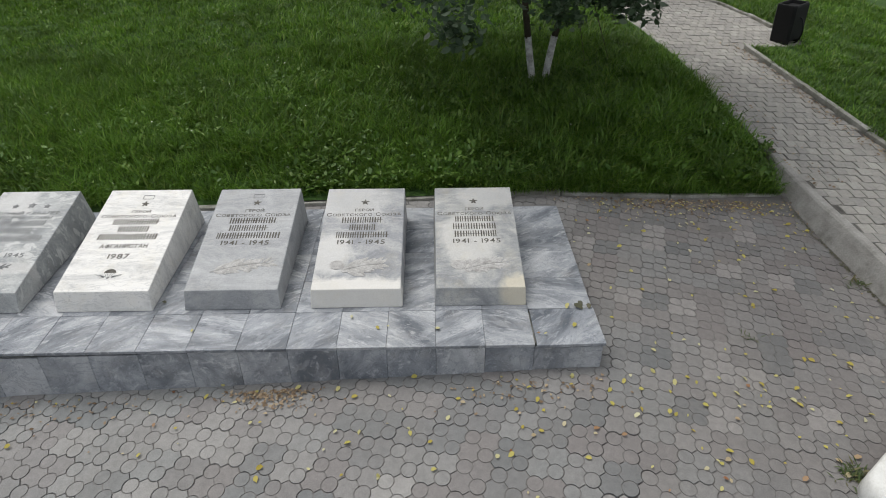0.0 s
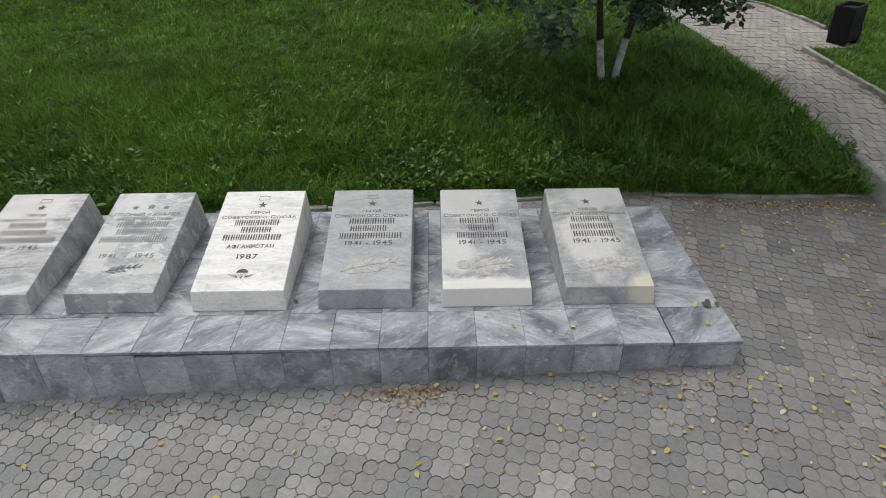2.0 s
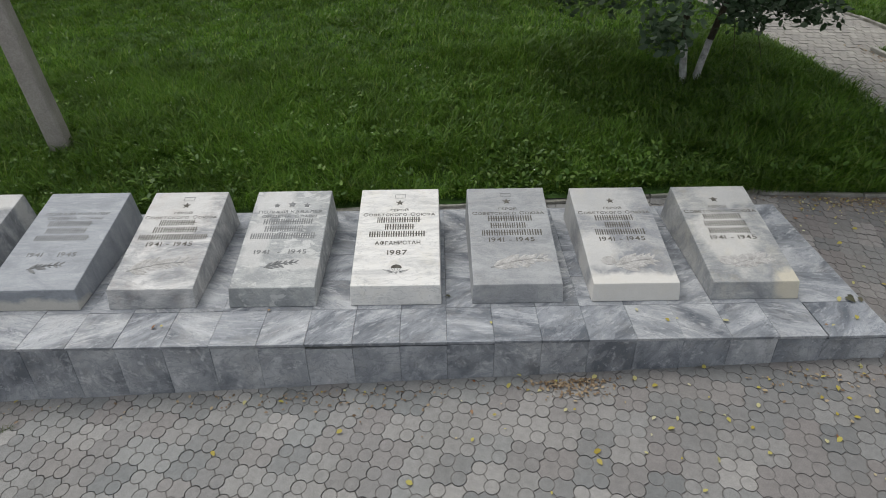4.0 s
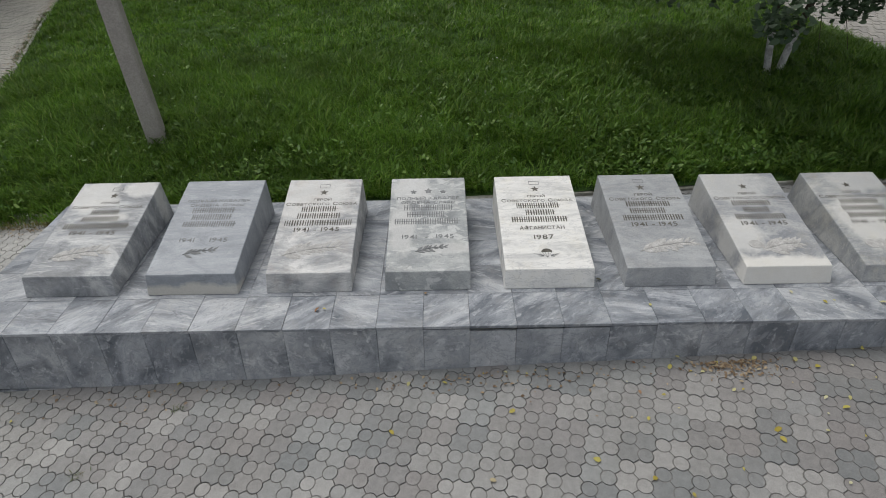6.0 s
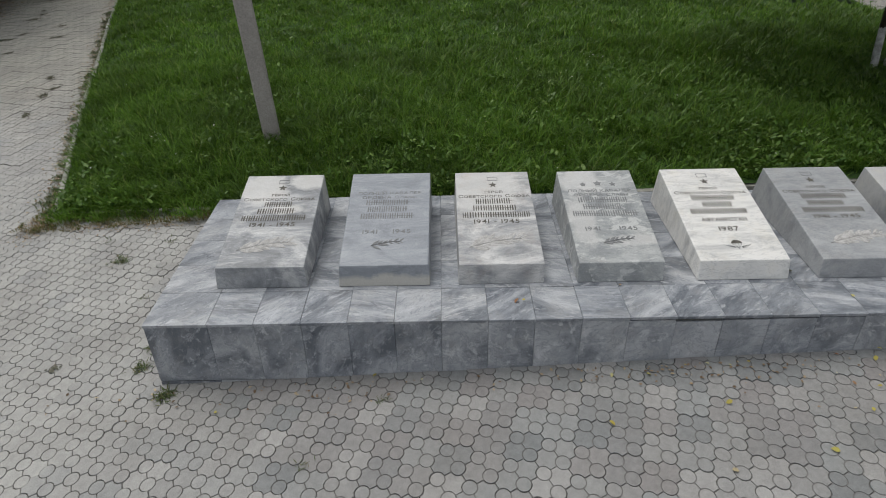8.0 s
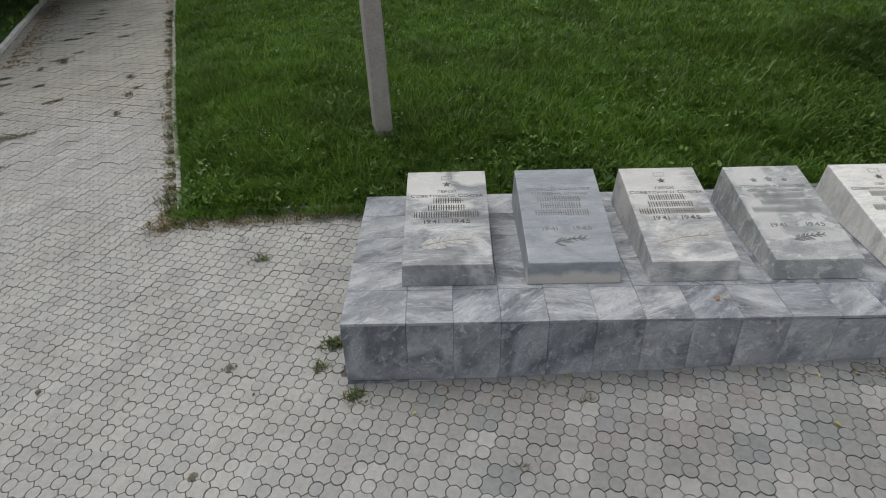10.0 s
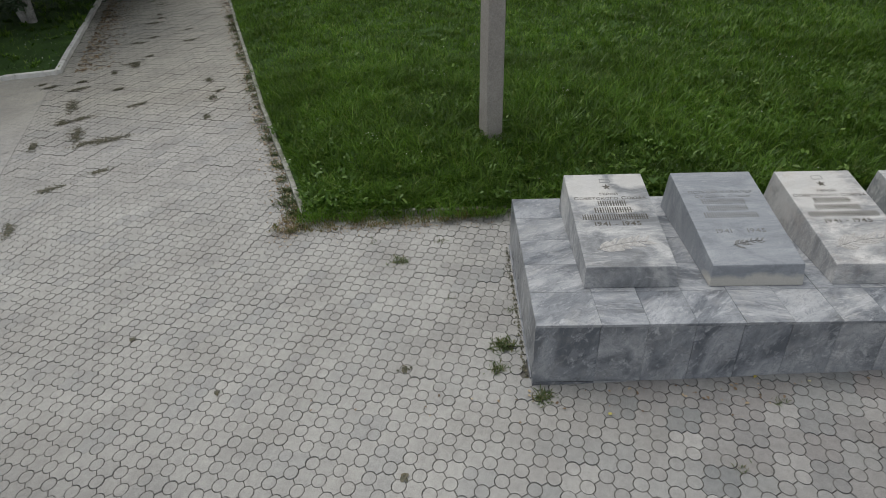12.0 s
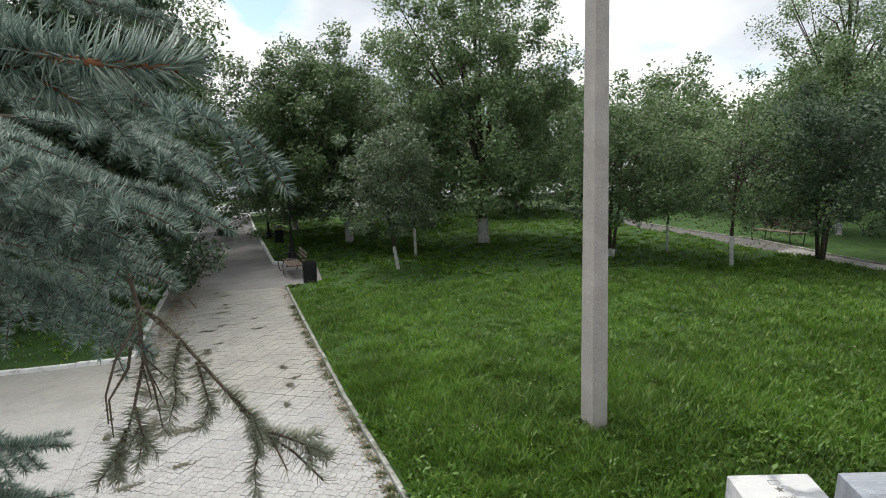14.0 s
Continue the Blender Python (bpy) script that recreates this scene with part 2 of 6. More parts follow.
def paver_material(name, by_object, aged=True):
    m, n, l, b = material(name, 0.88)
    p = position(n)
    if by_object:
        tone = n.new("ShaderNodeObjectInfo").outputs["Random"]
    else:
        a = n.new("ShaderNodeAttribute")
        a.attribute_name = "tone"
        tone = a.outputs["Fac"]
    col = ramp(n, l, tone, [(0.0, (0.268, 0.272, 0.275)), (0.2, (0.305, 0.303, 0.296)), (0.55, (0.335, 0.329, 0.318)), (0.85, (0.352, 0.346, 0.333)), (1.0, (0.405, 0.4, 0.386))])
    sep = n.new("ShaderNodeSeparateXYZ")
    l.new(p, sep.inputs[0])
    # an older, dirtier batch of pavers lies in front of the plinth
    wob = noise_tex(n, l, p, 1.1, 4)
    edge = maths(n, l, "ADD", sep.outputs[0], maths(n, l, "MULTIPLY", wob, 1.6))
    batch = n.new("ShaderNodeMapRange")
    batch.inputs[1].default_value, batch.inputs[2].default_value = -7.0, -5.6
    l.new(edge, batch.inputs[0])
    old = ramp(n, l, tone, [(0.0, (0.184, 0.193, 0.194)), (0.12, (0.212, 0.217, 0.216)), (0.25, (0.238, 0.226, 0.22)), (0.5, (0.26, 0.257, 0.25)), (0.72, (0.254, 0.262, 0.259)), (0.86, (0.284, 0.278, 0.269)), (0.93, (0.318, 0.313, 0.303)), (1.0, (0.345, 0.34, 0.328))])
    new_ = mix(n, l, 1.0, mix(n, l, 0.5, col, (0.34, 0.336, 0.325)), (1.06, 1.065, 1.05), "MULTIPLY")
    col = mix(n, l, batch.outputs[0], new_, old) if aged else mix(n, l, 1.0, col, (0.95, 0.925, 0.88), "MULTIPLY")
    # colour darkened towards the raised path: lens falloff and shade besides the dirt
    end = n.new("ShaderNodeMapRange")
    end.inputs[1].default_value, end.inputs[2].default_value = -2.5, 2.2
    l.new(edge, end.inputs[0])
    if aged:
        col = mix(n, l, end.outputs[0], col, mix(n, l, 1.0, col, (0.7, 0.672, 0.668), "MULTIPLY"))
        # tan dust on the older stretch of the lane
        dust = maths(n, l, "ADD", sep.outputs[1], maths(n, l, "MULTIPLY", wob, 2.0))
        col = mix(n, l, fade(n, l, dust, 7.2, 5.2, 0.8), col, mix(n, l, 1.0, col, (1.0, 0.975, 0.89), "MULTIPLY"))
    patch = noise_tex(n, l, p, 1.6, 5, 0.6)
    col = mix(n, l, ramp(n, l, patch, [(0.45, (0, 0, 0)), (0.7, (0.4, 0.4, 0.4))]), col, (0.2, 0.19, 0.178))
    worn = noise_tex(n, l, p, 24, 7, 0.7)
    col = mix(n, l, 0.4, col, ramp(n, l, worn, [(0.3, (0.32, 0.32, 0.32)), (0.7, (0.68, 0.68, 0.67))]), "OVERLAY")
    grain = noise_tex(n, l, p, 190, 3, 0.7)
    col = mix(n, l, 0.35, col, ramp(n, l, grain, [(0.3, (0.2, 0.2, 0.2)), (0.7, (0.8, 0.8, 0.8))]), "OVERLAY")
    l.new(col, b.inputs["Base Color"])
    bump(n, l, grain, 0.35, 0.003, b)
    return m


M_PAVER = paver_material("concrete_paver", True)
M_PAVERS = paver_material("concrete_pavers", False)
M_PATH_PAVERS = paver_material("path_pavers", False, False)


def speckled(name, stops, scale, rough=0.9, fine=90.0, relief=0.4, dist=0.01, sanded=None, lane=None):
    m, n, l, b = material(name, rough)
    p = position(n)
    col = ramp(n, l, noise_tex(n, l, p, scale, 7, 0.65), stops)
    if sanded:
        # washed-in sand, thicker towards the raised path
        sep = n.new("ShaderNodeSeparateXYZ")
        l.new(p, sep.inputs[0])
        at = maths(n, l, "ADD", sep.outputs[0], maths(n, l, "MULTIPLY", noise_tex(n, l, p, 0.9, 4), 2.0))
        col = mix(n, l, fade(n, l, at, -1.6, -6.0, 0.9), col, sanded)
        if lane:
            # grooves worn shallow and filled on the lane
            off = maths(n, l, "ADD", sep.outputs[1], maths(n, l, "MULTIPLY", noise_tex(n, l, p, 1.4, 4), 3.0))
            col = mix(n, l, fade(n, l, off, 6.0, 2.6, 0.8), col, lane)
    f = noise_tex(n, l, p, fine, 4, 0.7)
    col = mix(n, l, 0.35, col, ramp(n, l, f, [(0.3, (0.2, 0.2, 0.2)), (0.7, (0.8, 0.8, 0.8))]), "OVERLAY")
    l.new(col, b.inputs["Base Color"])
    bump(n, l, f, relief, dist, b)
    return m


M_JOINT = speckled("joint_sand", [(0.35, (0.072, 0.068, 0.06)), (0.65, (0.14, 0.132, 0.118))], 6, sanded=(0.16, 0.152, 0.145))
M_GROOVE = speckled("paver_groove", [(0.35, (0.085, 0.081, 0.074)), (0.65, (0.15, 0.144, 0.134))], 5, sanded=(0.2, 0.192, 0.186), lane=(0.29, 0.284, 0.27))
M_TURF = speckled("turf", [(0.3, (0.022, 0.05, 0.009)), (0.5, (0.038, 0.086, 0.014)), (0.7, (0.058, 0.12, 0.024))], 2.5, relief=0.8, dist=0.03, fine=40)
M_FIELD = speckled("far_turf", [(0.3, (0.035, 0.06, 0.016)), (0.7, (0.06, 0.1, 0.028))], 0.6, relief=0.8, dist=0.05, fine=14)
M_CONCRETE = speckled("concrete", [(0.3, (0.17, 0.165, 0.15)), (0.5, (0.3, 0.29, 0.27)), (0.7, (0.38, 0.37, 0.35))], 5)
M_KERB = speckled("kerb_concrete", [(0.3, (0.15, 0.145, 0.115)), (0.5, (0.27, 0.265, 0.235)), (0.75, (0.45, 0.44, 0.41))], 5)
M_KERBWORN = speckled("worn_kerb", [(0.3, (0.13, 0.135, 0.1)), (0.5, (0.25, 0.25, 0.22)), (0.7, (0.42, 0.42, 0.385))], 7)
M_KERBWHITE = speckled("whitewashed_kerb", [(0.25, (0.3, 0.29, 0.26)), (0.42, (0.62, 0.62, 0.59)), (0.7, (0.78, 0.78, 0.75))], 6)
M_PATH = speckled("worn_path", [(0.3, (0.17, 0.165, 0.16)), (0.7, (0.27, 0.26, 0.25))], 1.2)
M_PATHSAND = speckled("path_joint_sand", [(0.35, (0.07, 0.066, 0.06)), (0.65, (0.17, 0.162, 0.15))], 4)
M_APRON = speckled("paved_apron", [(0.3, (0.27, 0.268, 0.262)), (0.5, (0.315, 0.312, 0.306)), (0.7, (0.345, 0.342, 0.335))], 2.2, fine=60)
M_ASPHALT = speckled("pale_asphalt", [(0.3, (0.3, 0.3, 0.3)), (0.7, (0.42, 0.42, 0.42))], 1.0)
M_POST = speckled("post_concrete", [(0.3, (0.27, 0.25, 0.23)), (0.7, (0.38, 0.355, 0.33))], 3, fine=60)
M_BARK = speckled("bark", [(0.3, (0.035, 0.028, 0.02)), (0.7, (0.09, 0.075, 0.055))], 9, relief=0.9, dist=0.02, fine=30)
M_WHITEWASH = speckled("whitewashed_bark", [(0.3, (0.2, 0.2, 0.185)), (0.6, (0.48, 0.48, 0.46))], 12, relief=0.8, dist=0.01, fine=40)
M_TWIG = speckled("spruce_twig", [(0.3, (0.06, 0.046, 0.034)), (0.7, (0.15, 0.115, 0.085))], 40, fine=300)
M_SHOOT = speckled("young_spruce_shoot", [(0.3, (0.16, 0.07, 0.035)), (0.7, (0.26, 0.12, 0.06))], 40, fine=300)
M_BLACK, bn_, bl_, bb_ = material("black_painted_metal", 0.55)
bb_.inputs["Base Color"].default_value = (0.012, 0.012, 0.013, 1)
bb_.inputs["Specular IOR Level"].default_value = 0.2
bump(bn_, bl_, noise_tex(bn_, bl_, position(bn_), 60), 0.2, 0.003, bb_)
M_WOOD = speckled("grey_bench_wood", [(0.3, (0.09, 0.065, 0.05)), (0.7, (0.18, 0.14, 0.11))], 8)
M_WALL = speckled("pale_render", [(0.3, (0.66, 0.67, 0.68)), (0.7, (0.78, 0.79, 0.8))], 0.8)
M_ROOF = speckled("grey_roof", [(0.3, (0.2, 0.2, 0.21)), (0.7, (0.3, 0.3, 0.31))], 1.0)
M_INK = speckled("dark_engraving", [(0.3, (0.075, 0.07, 0.06)), (0.7, (0.165, 0.155, 0.135))], 30, fine=300)
M_FAINT = speckled("faded_engraving", [(0.3, (0.165, 0.17, 0.172)), (0.7, (0.275, 0.28, 0.282))], 25, fine=300)
M_CARVED = speckled("carved_stone", [(0.3, (0.33, 0.32, 0.305)), (0.7, (0.56, 0.55, 0.535))], 25, fine=200)
M_GLASS, gn_, gl_, gb_ = material("window_glass", 0.08)
gb_.inputs["Base Color"].default_value = (0.05, 0.06, 0.07, 1)


def leafy(name, stops, patch=0.35, glow=0.3, rough=0.5, big=0.5):
    """Foliage: colour by leaf, and by broad patches; light passes through a little."""
    m, n, l, b = material(name, rough)
    rnd = n.new("ShaderNodeNewGeometry").outputs["Random Per Island"]
    col = ramp(n, l, rnd, stops)
    p = position(n)
    broad = noise_tex(n, l, p, big, 5, 0.6)
    col = mix(n, l, patch, col, ramp(n, l, broad, [(0.35, (0.15, 0.15, 0.12)), (0.65, (0.85, 0.85, 0.8))]), "OVERLAY")
    l.new(col, b.inputs["Base Color"])
    tr = n.new("ShaderNodeBsdfTranslucent")
    l.new(col, tr.inputs["Color"])
    mx = n.new("ShaderNodeMixShader")
    mx.inputs[0].default_value = glow
    l.new(b.outputs[0], mx.inputs[1])
    l.new(tr.outputs[0], mx.inputs[2])
    l.new(mx.outputs[0], n["Material Output"].inputs["Surface"])
    return m


M_GRASS = leafy("grass", [(0.0, (0.043, 0.094, 0.01)), (0.45, (0.09, 0.19, 0.019)), (0.9, (0.158, 0.282, 0.038)), (1.0, (0.22, 0.275, 0.066))], 0.4, 0.4, 0.42, 0.9)
M_HERB = leafy("herb_leaf", [(0.0, (0.045, 0.11, 0.012)), (0.7, (0.1, 0.19, 0.026)), (1.0, (0.17, 0.26, 0.06))], 0.3, 0.25)
M_LEAF = leafy("apple_leaf", [(0.0, (0.072, 0.122, 0.043)), (0.6, (0.137, 0.214, 0.087)), (1.0, (0.262, 0.326, 0.209))], 0.45, 0.36, 0.4, big=1.3)
M_LEAF_GREY = leafy("silvery_leaf", [(0.0, (0.075, 0.112, 0.06)), (0.6, (0.142, 0.194, 0.115)), (1.0, (0.29, 0.345, 0.265))], 0.45, 0.36, 0.4, big=1.3)
M_LEAF_DARK = leafy("dark_leaf", [(0.0, (0.034, 0.061, 0.033)), (0.6, (0.066, 0.107, 0.057)), (1.0, (0.147, 0.19, 0.134))], 0.45, 0.36, 0.4, big=1.3)
M_LEAF_LIGHT = leafy("maple_leaf", [(0.0, (0.089, 0.151, 0.056)), (0.6, (0.173, 0.257, 0.111)), (1.0, (0.31, 0.389, 0.245))], 0.45, 0.36, 0.4, big=1.3)
# needle colour darkened to carry the shade of the spruce's inner crown
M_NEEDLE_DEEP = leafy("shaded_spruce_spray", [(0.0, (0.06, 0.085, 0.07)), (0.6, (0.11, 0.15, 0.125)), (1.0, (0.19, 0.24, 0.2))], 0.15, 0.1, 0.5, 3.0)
M_NEEDLE = leafy("blue_spruce_needle", [(0.0, (0.07, 0.115, 0.09)), (0.6, (0.17, 0.245, 0.2)), (1.0, (0.4, 0.48, 0.41))], 0.15, 0.12, 0.45, 3.0)
M_NEEDLE_DRY = leafy("faded_spruce_needle", [(0.0, (0.17, 0.19, 0.125)), (0.6, (0.28, 0.3, 0.21)), (1.0, (0.42, 0.43, 0.33))], 0.15, 0.25, 0.55, 3.0)
M_DRYGRASS = leafy("dry_grass", [(0.0, (0.07, 0.105, 0.02)), (0.5, (0.15, 0.135, 0.045)), (1.0, (0.3, 0.21, 0.11))], 0.2, 0.2)
M_WEED = leafy("dull_weed", [(0.0, (0.045, 0.075, 0.022)), (0.6, (0.08, 0.11, 0.035)), (1.0, (0.15, 0.13, 0.06))], 0.2, 0.15)
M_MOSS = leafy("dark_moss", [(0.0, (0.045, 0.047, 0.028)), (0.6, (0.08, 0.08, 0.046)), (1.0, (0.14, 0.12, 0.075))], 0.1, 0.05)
M_LITTER = leafy("fallen_leaf", [(0.0, (0.38, 0.3, 0.05)), (0.45, (0.46, 0.41, 0.1)), (0.75, (0.52, 0.5, 0.32)), (1.0, (0.25, 0.1, 0.04))], 0.1, 0.15)
M_DEBRIS = leafy("brown_litter", [(0.0, (0.11, 0.07, 0.04)), (0.6, (0.25, 0.175, 0.105)), (1.0, (0.42, 0.34, 0.22))], 0.1, 0.05)
M_BLOOM = leafy("white_flower", [(0.0, (0.6, 0.6, 0.52)), (1.0, (0.75, 0.75, 0.7))], 0.0, 0.1)


# ---------------------------------------------------------------- builders
def part(name, bm, mat, parent=None, label="", m=None, smooth=False):
    me = bpy.data.meshes.new(name)
    bm.to_mesh(me)
    bm.free()
    if smooth:
        for poly in me.polygons:
            poly.use_smooth = True
    me.materials.append(mat)
    ob = new(name, me)
    if parent is not None:
        ob.parent = parent
    if m is not None:
        ob.matrix_local = m
    if label:
        tagged(ob, label)
    return ob


def raw(name, verts, faces, mat, parent=None):
    """One mesh from arrays: verts (n, 3), faces (m, 3 or 4)."""
    verts, faces = np.asarray(verts, np.float32), np.asarray(faces, np.int32)
    me = bpy.data.meshes.new(name)
    me.vertices.add(len(verts))
    me.vertices.foreach_set("co", verts.ravel())
    k = faces.shape[1]
    me.loops.add(faces.size)
    me.loops.foreach_set("vertex_index", faces.ravel())
    me.polygons.add(len(faces))
    me.polygons.foreach_set("loop_start", np.arange(0, faces.size, k, dtype=np.int32))
    me.update(calc_edges=True)
    me.materials.append(mat)
    ob = new(name, me)
    if parent is not None:
        ob.parent = parent
    return ob


def thing(name, at, label, category, group="", turn=0.0):
    ob = new(name)
    ob.empty_display_size = 0.1
    ob.matrix_world = pose(*at, 0, 0, turn)
    return tagged(ob, label, category, group)


def box(x0, y0, z0, x1, y1, z1, bevel=0.0, seg=1, bm=None):
    own = bm is None
    bm = bmesh.new() if own else bm
    r = bmesh.ops.create_cube(bm, size=1)
    bmesh.ops.scale(bm, vec=(x1 - x0, y1 - y0, z1 - z0), verts=r["verts"])
    bmesh.ops.translate(bm, vec=((x0 + x1) / 2, (y0 + y1) / 2, (z0 + z1) / 2), verts=r["verts"])
    if bevel:
        edges = list({e for v in r["verts"] for e in v.link_edges})
        bmesh.ops.bevel(bm, geom=edges, offset=bevel, segments=seg, affect="EDGES", profile=0.6)
    return bm


def tube(bm, points, radii, sides=8, cap=True):
    """A tapered tube through points."""
    rings = []
    pts = [Vector(p) for p in points]
    for i, p in enumerate(pts):
        d = (pts[min(i + 1, len(pts) - 1)] - pts[max(i - 1, 0)]).normalized()
        a = d.cross(Vector((0, 0, 1)))
        if a.length < 0.05:
            a = d.cross(Vector((1, 0, 0)))
        a.normalize()
        b = d.cross(a)
        rings.append([bm.verts.new(p + radii[i] * (math.cos(t) * a + math.sin(t) * b)) for t in [2 * math.pi * k / sides for k in range(sides)]])
    for r0, r1 in zip(rings, rings[1:]):
        for k in range(sides):
            bm.faces.new((r0[k], r0[(k + 1) % sides], r1[(k + 1) % sides], r1[k]))
    if cap:
        bm.faces.new(rings[-1])
        bm.faces.new(rings[0][::-1])
    return bm


def inside(px, py, poly):
    """Which of the points lie within the polygon."""
    res = np.zeros(len(px), bool)
    n = len(poly)
    for i in range(n):
        (x0, y0), (x1, y1) = poly[i], poly[(i + 1) % n]
        if y0 == y1:
            continue
        hit = ((y0 > py) != (y1 > py)) & (px < (x1 - x0) * (py - y0) / (y1 - y0) + x0)
        res ^= hit
    return res


def sheet(name, poly, step, height, mat, lift=0.0, rough=0.0):
    """A sheet over a polygon of the plan, cut to its outline, following the land."""
    bm = bmesh.new()
    face = bm.faces.new([bm.verts.new((x, y, 0)) for x, y in poly])
    xs, ys = [p[0] for p in poly], [p[1] for p in poly]
    for axis, lo, hi in ((0, min(xs), max(xs)), (1, min(ys), max(ys))):
        k = lo + step
        while k < hi:
            co = (k, 0, 0) if axis == 0 else (0, k, 0)
            no = (1, 0, 0) if axis == 0 else (0, 1, 0)
            bmesh.ops.bisect_plane(bm, geom=bm.verts[:] + bm.edges[:] + bm.faces[:], plane_co=co, plane_no=no)
            k += step
    for v in bm.verts:
        v.co.z = float(height(v.co.x, v.co.y)) + lift + (rough * noise.noise(v.co * 2.0) if rough else 0)
    bmesh.ops.recalc_face_normals(bm, faces=bm.faces[:])
    if bm.faces[:] and sum(f.normal.z for f in bm.faces) < 0:
        bmesh.ops.reverse_faces(bm, faces=bm.faces[:])
    return part(name, bm, mat)


def along(points, step):
    """Even stations on a polyline: place and heading."""
    out = []
    for (x0, y0), (x1, y1) in zip(points, points[1:]):
        ln = math.hypot(x1 - x0, y1 - y0)
        k = max(1, round(ln / step))
        for i in range(k):
            f = (i + 0.5) / k
            out.append((x0 + (x1 - x0) * f, y0 + (y1 - y0) * f, math.atan2(y1 - y0, x1 - x0), ln / k))
    return out


# ---------------------------------------------------------------- plan
KERB_FRONT = [(-9.53, 2.3), (-7.4, 2.2), (-3.0, 2.14), (1.2, 2.12), (2.3, 2.17)]
LANE_RIGHT = [(-9.53, 2.3), (-10.68, 5.07), (-12.3, 9.22), (-13.72, 12.91)]
LANE_RIGHT_FAR = [(-15.2, 16.7), (-17.6, 22.8), (-20.0, 29.0), (-23.4, 38.0)]
LANE_LEFT = [(-15.17, 7.47), (-19.45, 19.1), (-26.3, 37.5)]
KERB_LEFT = [(-15.17, 7.47), (-17.06, 7.2), (-24.0, 6.3)]
RIGHT_L = [(2.53, 2.9), (2.52, 4.0), (2.5, 5.6), (2.36, 7.0), (2.1, 8.8), (1.5, 10.4), (1.2, 11.4), (0.9, 12.3), (0.5, 13.4), (0.05, 14.7), (-0.2, 16.3), (-0.6, 17.7), (-1.2, 19.0), (-2.9, 27.5)]
RIGHT_R = [(3.86, 1.5), (3.79, 3.2), (3.76, 4.5), (3.68, 6.0)]
RIGHT_R_FAR = [(4.55, 6.95), (4.45, 7.6), (4.25, 8.4), (3.4, 9.6), (2.4, 10.6), (2.0, 11.6), (1.68, 12.7), (1.55, 13.9), (1.15, 15.8), (0.5, 17.0), (-0.15, 18.5), (-0.6, 20.2), (-1.9, 28.0)]

ground = sheet("ground", [(-260, -60), (260, -60), (260, 420), (-260, 420)], 6.5, land_z, M_FIELD, -0.4)
tagged(ground, "rough grassy ground reaching the horizon", "ground", kind="structure")

plaza_poly = [(-30, -30), (2.4, -30), (2.4, 2.4), (1.2, 2.14), (-3.0, 2.15), (-7.4, 2.23), (-9.53, 2.3), (-12.3, 9.22), (-13.72, 12.91), (-12.75, 13.3), (-13.4, 15.6), (-14.2, 16.45), (-15.2, 16.7),
              (-23.4, 38.0), (-26.3, 37.5), (-19.45, 19.1), (-15.17, 7.47), (-17.06, 7.2), (-30, 5.5)]


def joint_z(x, y):
    """Sand in the joints, washed in higher towards the raised path."""
    return land_z(x, y) - 0.011 + 0.0055 * np.clip((x + 4.5) / 3.5, 0, 1)


pavement = sheet("pavement", plaza_poly, 0.45, joint_z, M_JOINT)
tagged(pavement, "grey concrete clover pavers with sandy dark joints", "pavement", kind="structure")

apron = sheet("pavement", [(-30, -30), (2.4, -30), (2.4, -2.2), (-11.6, -2.2), (-20.1, -2.2), (-20.1, 6.9), (-30, 5.6)], 2.0, land_z, M_APRON, -0.004)
tagged(apron, "worn grey paving running on towards the square", "pavement", kind="structure")
sanded = sheet("pavement", [(-20.1, -2.2), (-11.62, -2.2), (-15.17, 7.42), (-17.06, 7.17), (-20.1, 6.8)], 1.0, land_z, M_APRON, -0.0045)
tagged(sanded, "pavers with joints filled by pale washed sand", "pavement", kind="structure")

lane = sheet("path", [(-13.72, 12.91), (-12.75, 13.3), (-13.4, 15.6), (-14.2, 16.45), (-15.2, 16.7), (-23.4, 38.0), (-26.3, 37.5), (-17.2, 12.9)], 1.0, land_z, M_PATH, 0.004)
tagged(lane, "worn grey paved lane leading between trees", "path", kind="structure")

lawn_poly = [*KERB_FRONT, (2.46, 3.0), *RIGHT_L[1:], (-6, 41), (-23.2, 38.2), *LANE_RIGHT_FAR[::-1], (-14.2, 16.45), (-13.4, 15.6), (-12.75, 13.3), *LANE_RIGHT[::-1][:-1]]
lawn = sheet("lawn", lawn_poly, 0.7, land_z, M_TURF, 0.03, 0.03)
tagged(lawn, "lush green unmown lawn behind the plinth", "lawn", kind="structure")
left_lawn_poly = [(-15.17, 7.47), (-19.45, 19.1), (-26.3, 37.5), (-60, 40), (-60, 3), (-24.0, 6.3), (-17.06, 7.2)]
tagged(sheet("lawn", left_lawn_poly, 1.5, land_z, M_TURF, 0.03, 0.03), "shaded lawn under dark trees beside the lane", "lawn", kind="structure")
right_lawn_poly = [*RIGHT_R, (4.68, 6.05), (4.7, 6.9), *RIGHT_R_FAR, (30, 40), (30, 1)]
tagged(sheet("lawn", right_lawn_poly, 1.5, land_z, M_TURF, 0.026, 0.02), "green lawn beyond the narrow path", "lawn", kind="structure")


def raised_z(x, y):
    return np.maximum(land_z(x, y) + 0.02, 0.295 + 0 * x)


right_path = sheet("path", [(2.42, -6), *[(x - 0.02, y) for x, y in RIGHT_L], *[(x + 0.12, y) for x, y in RIGHT_R_FAR[::-1]], (4.75, 7.0), (4.75, 5.7), *[(x + 0.2, y) for x, y in RIGHT_R[::-1]], (4.6, -6)], 0.8, raised_z, M_PATHSAND, -0.011)
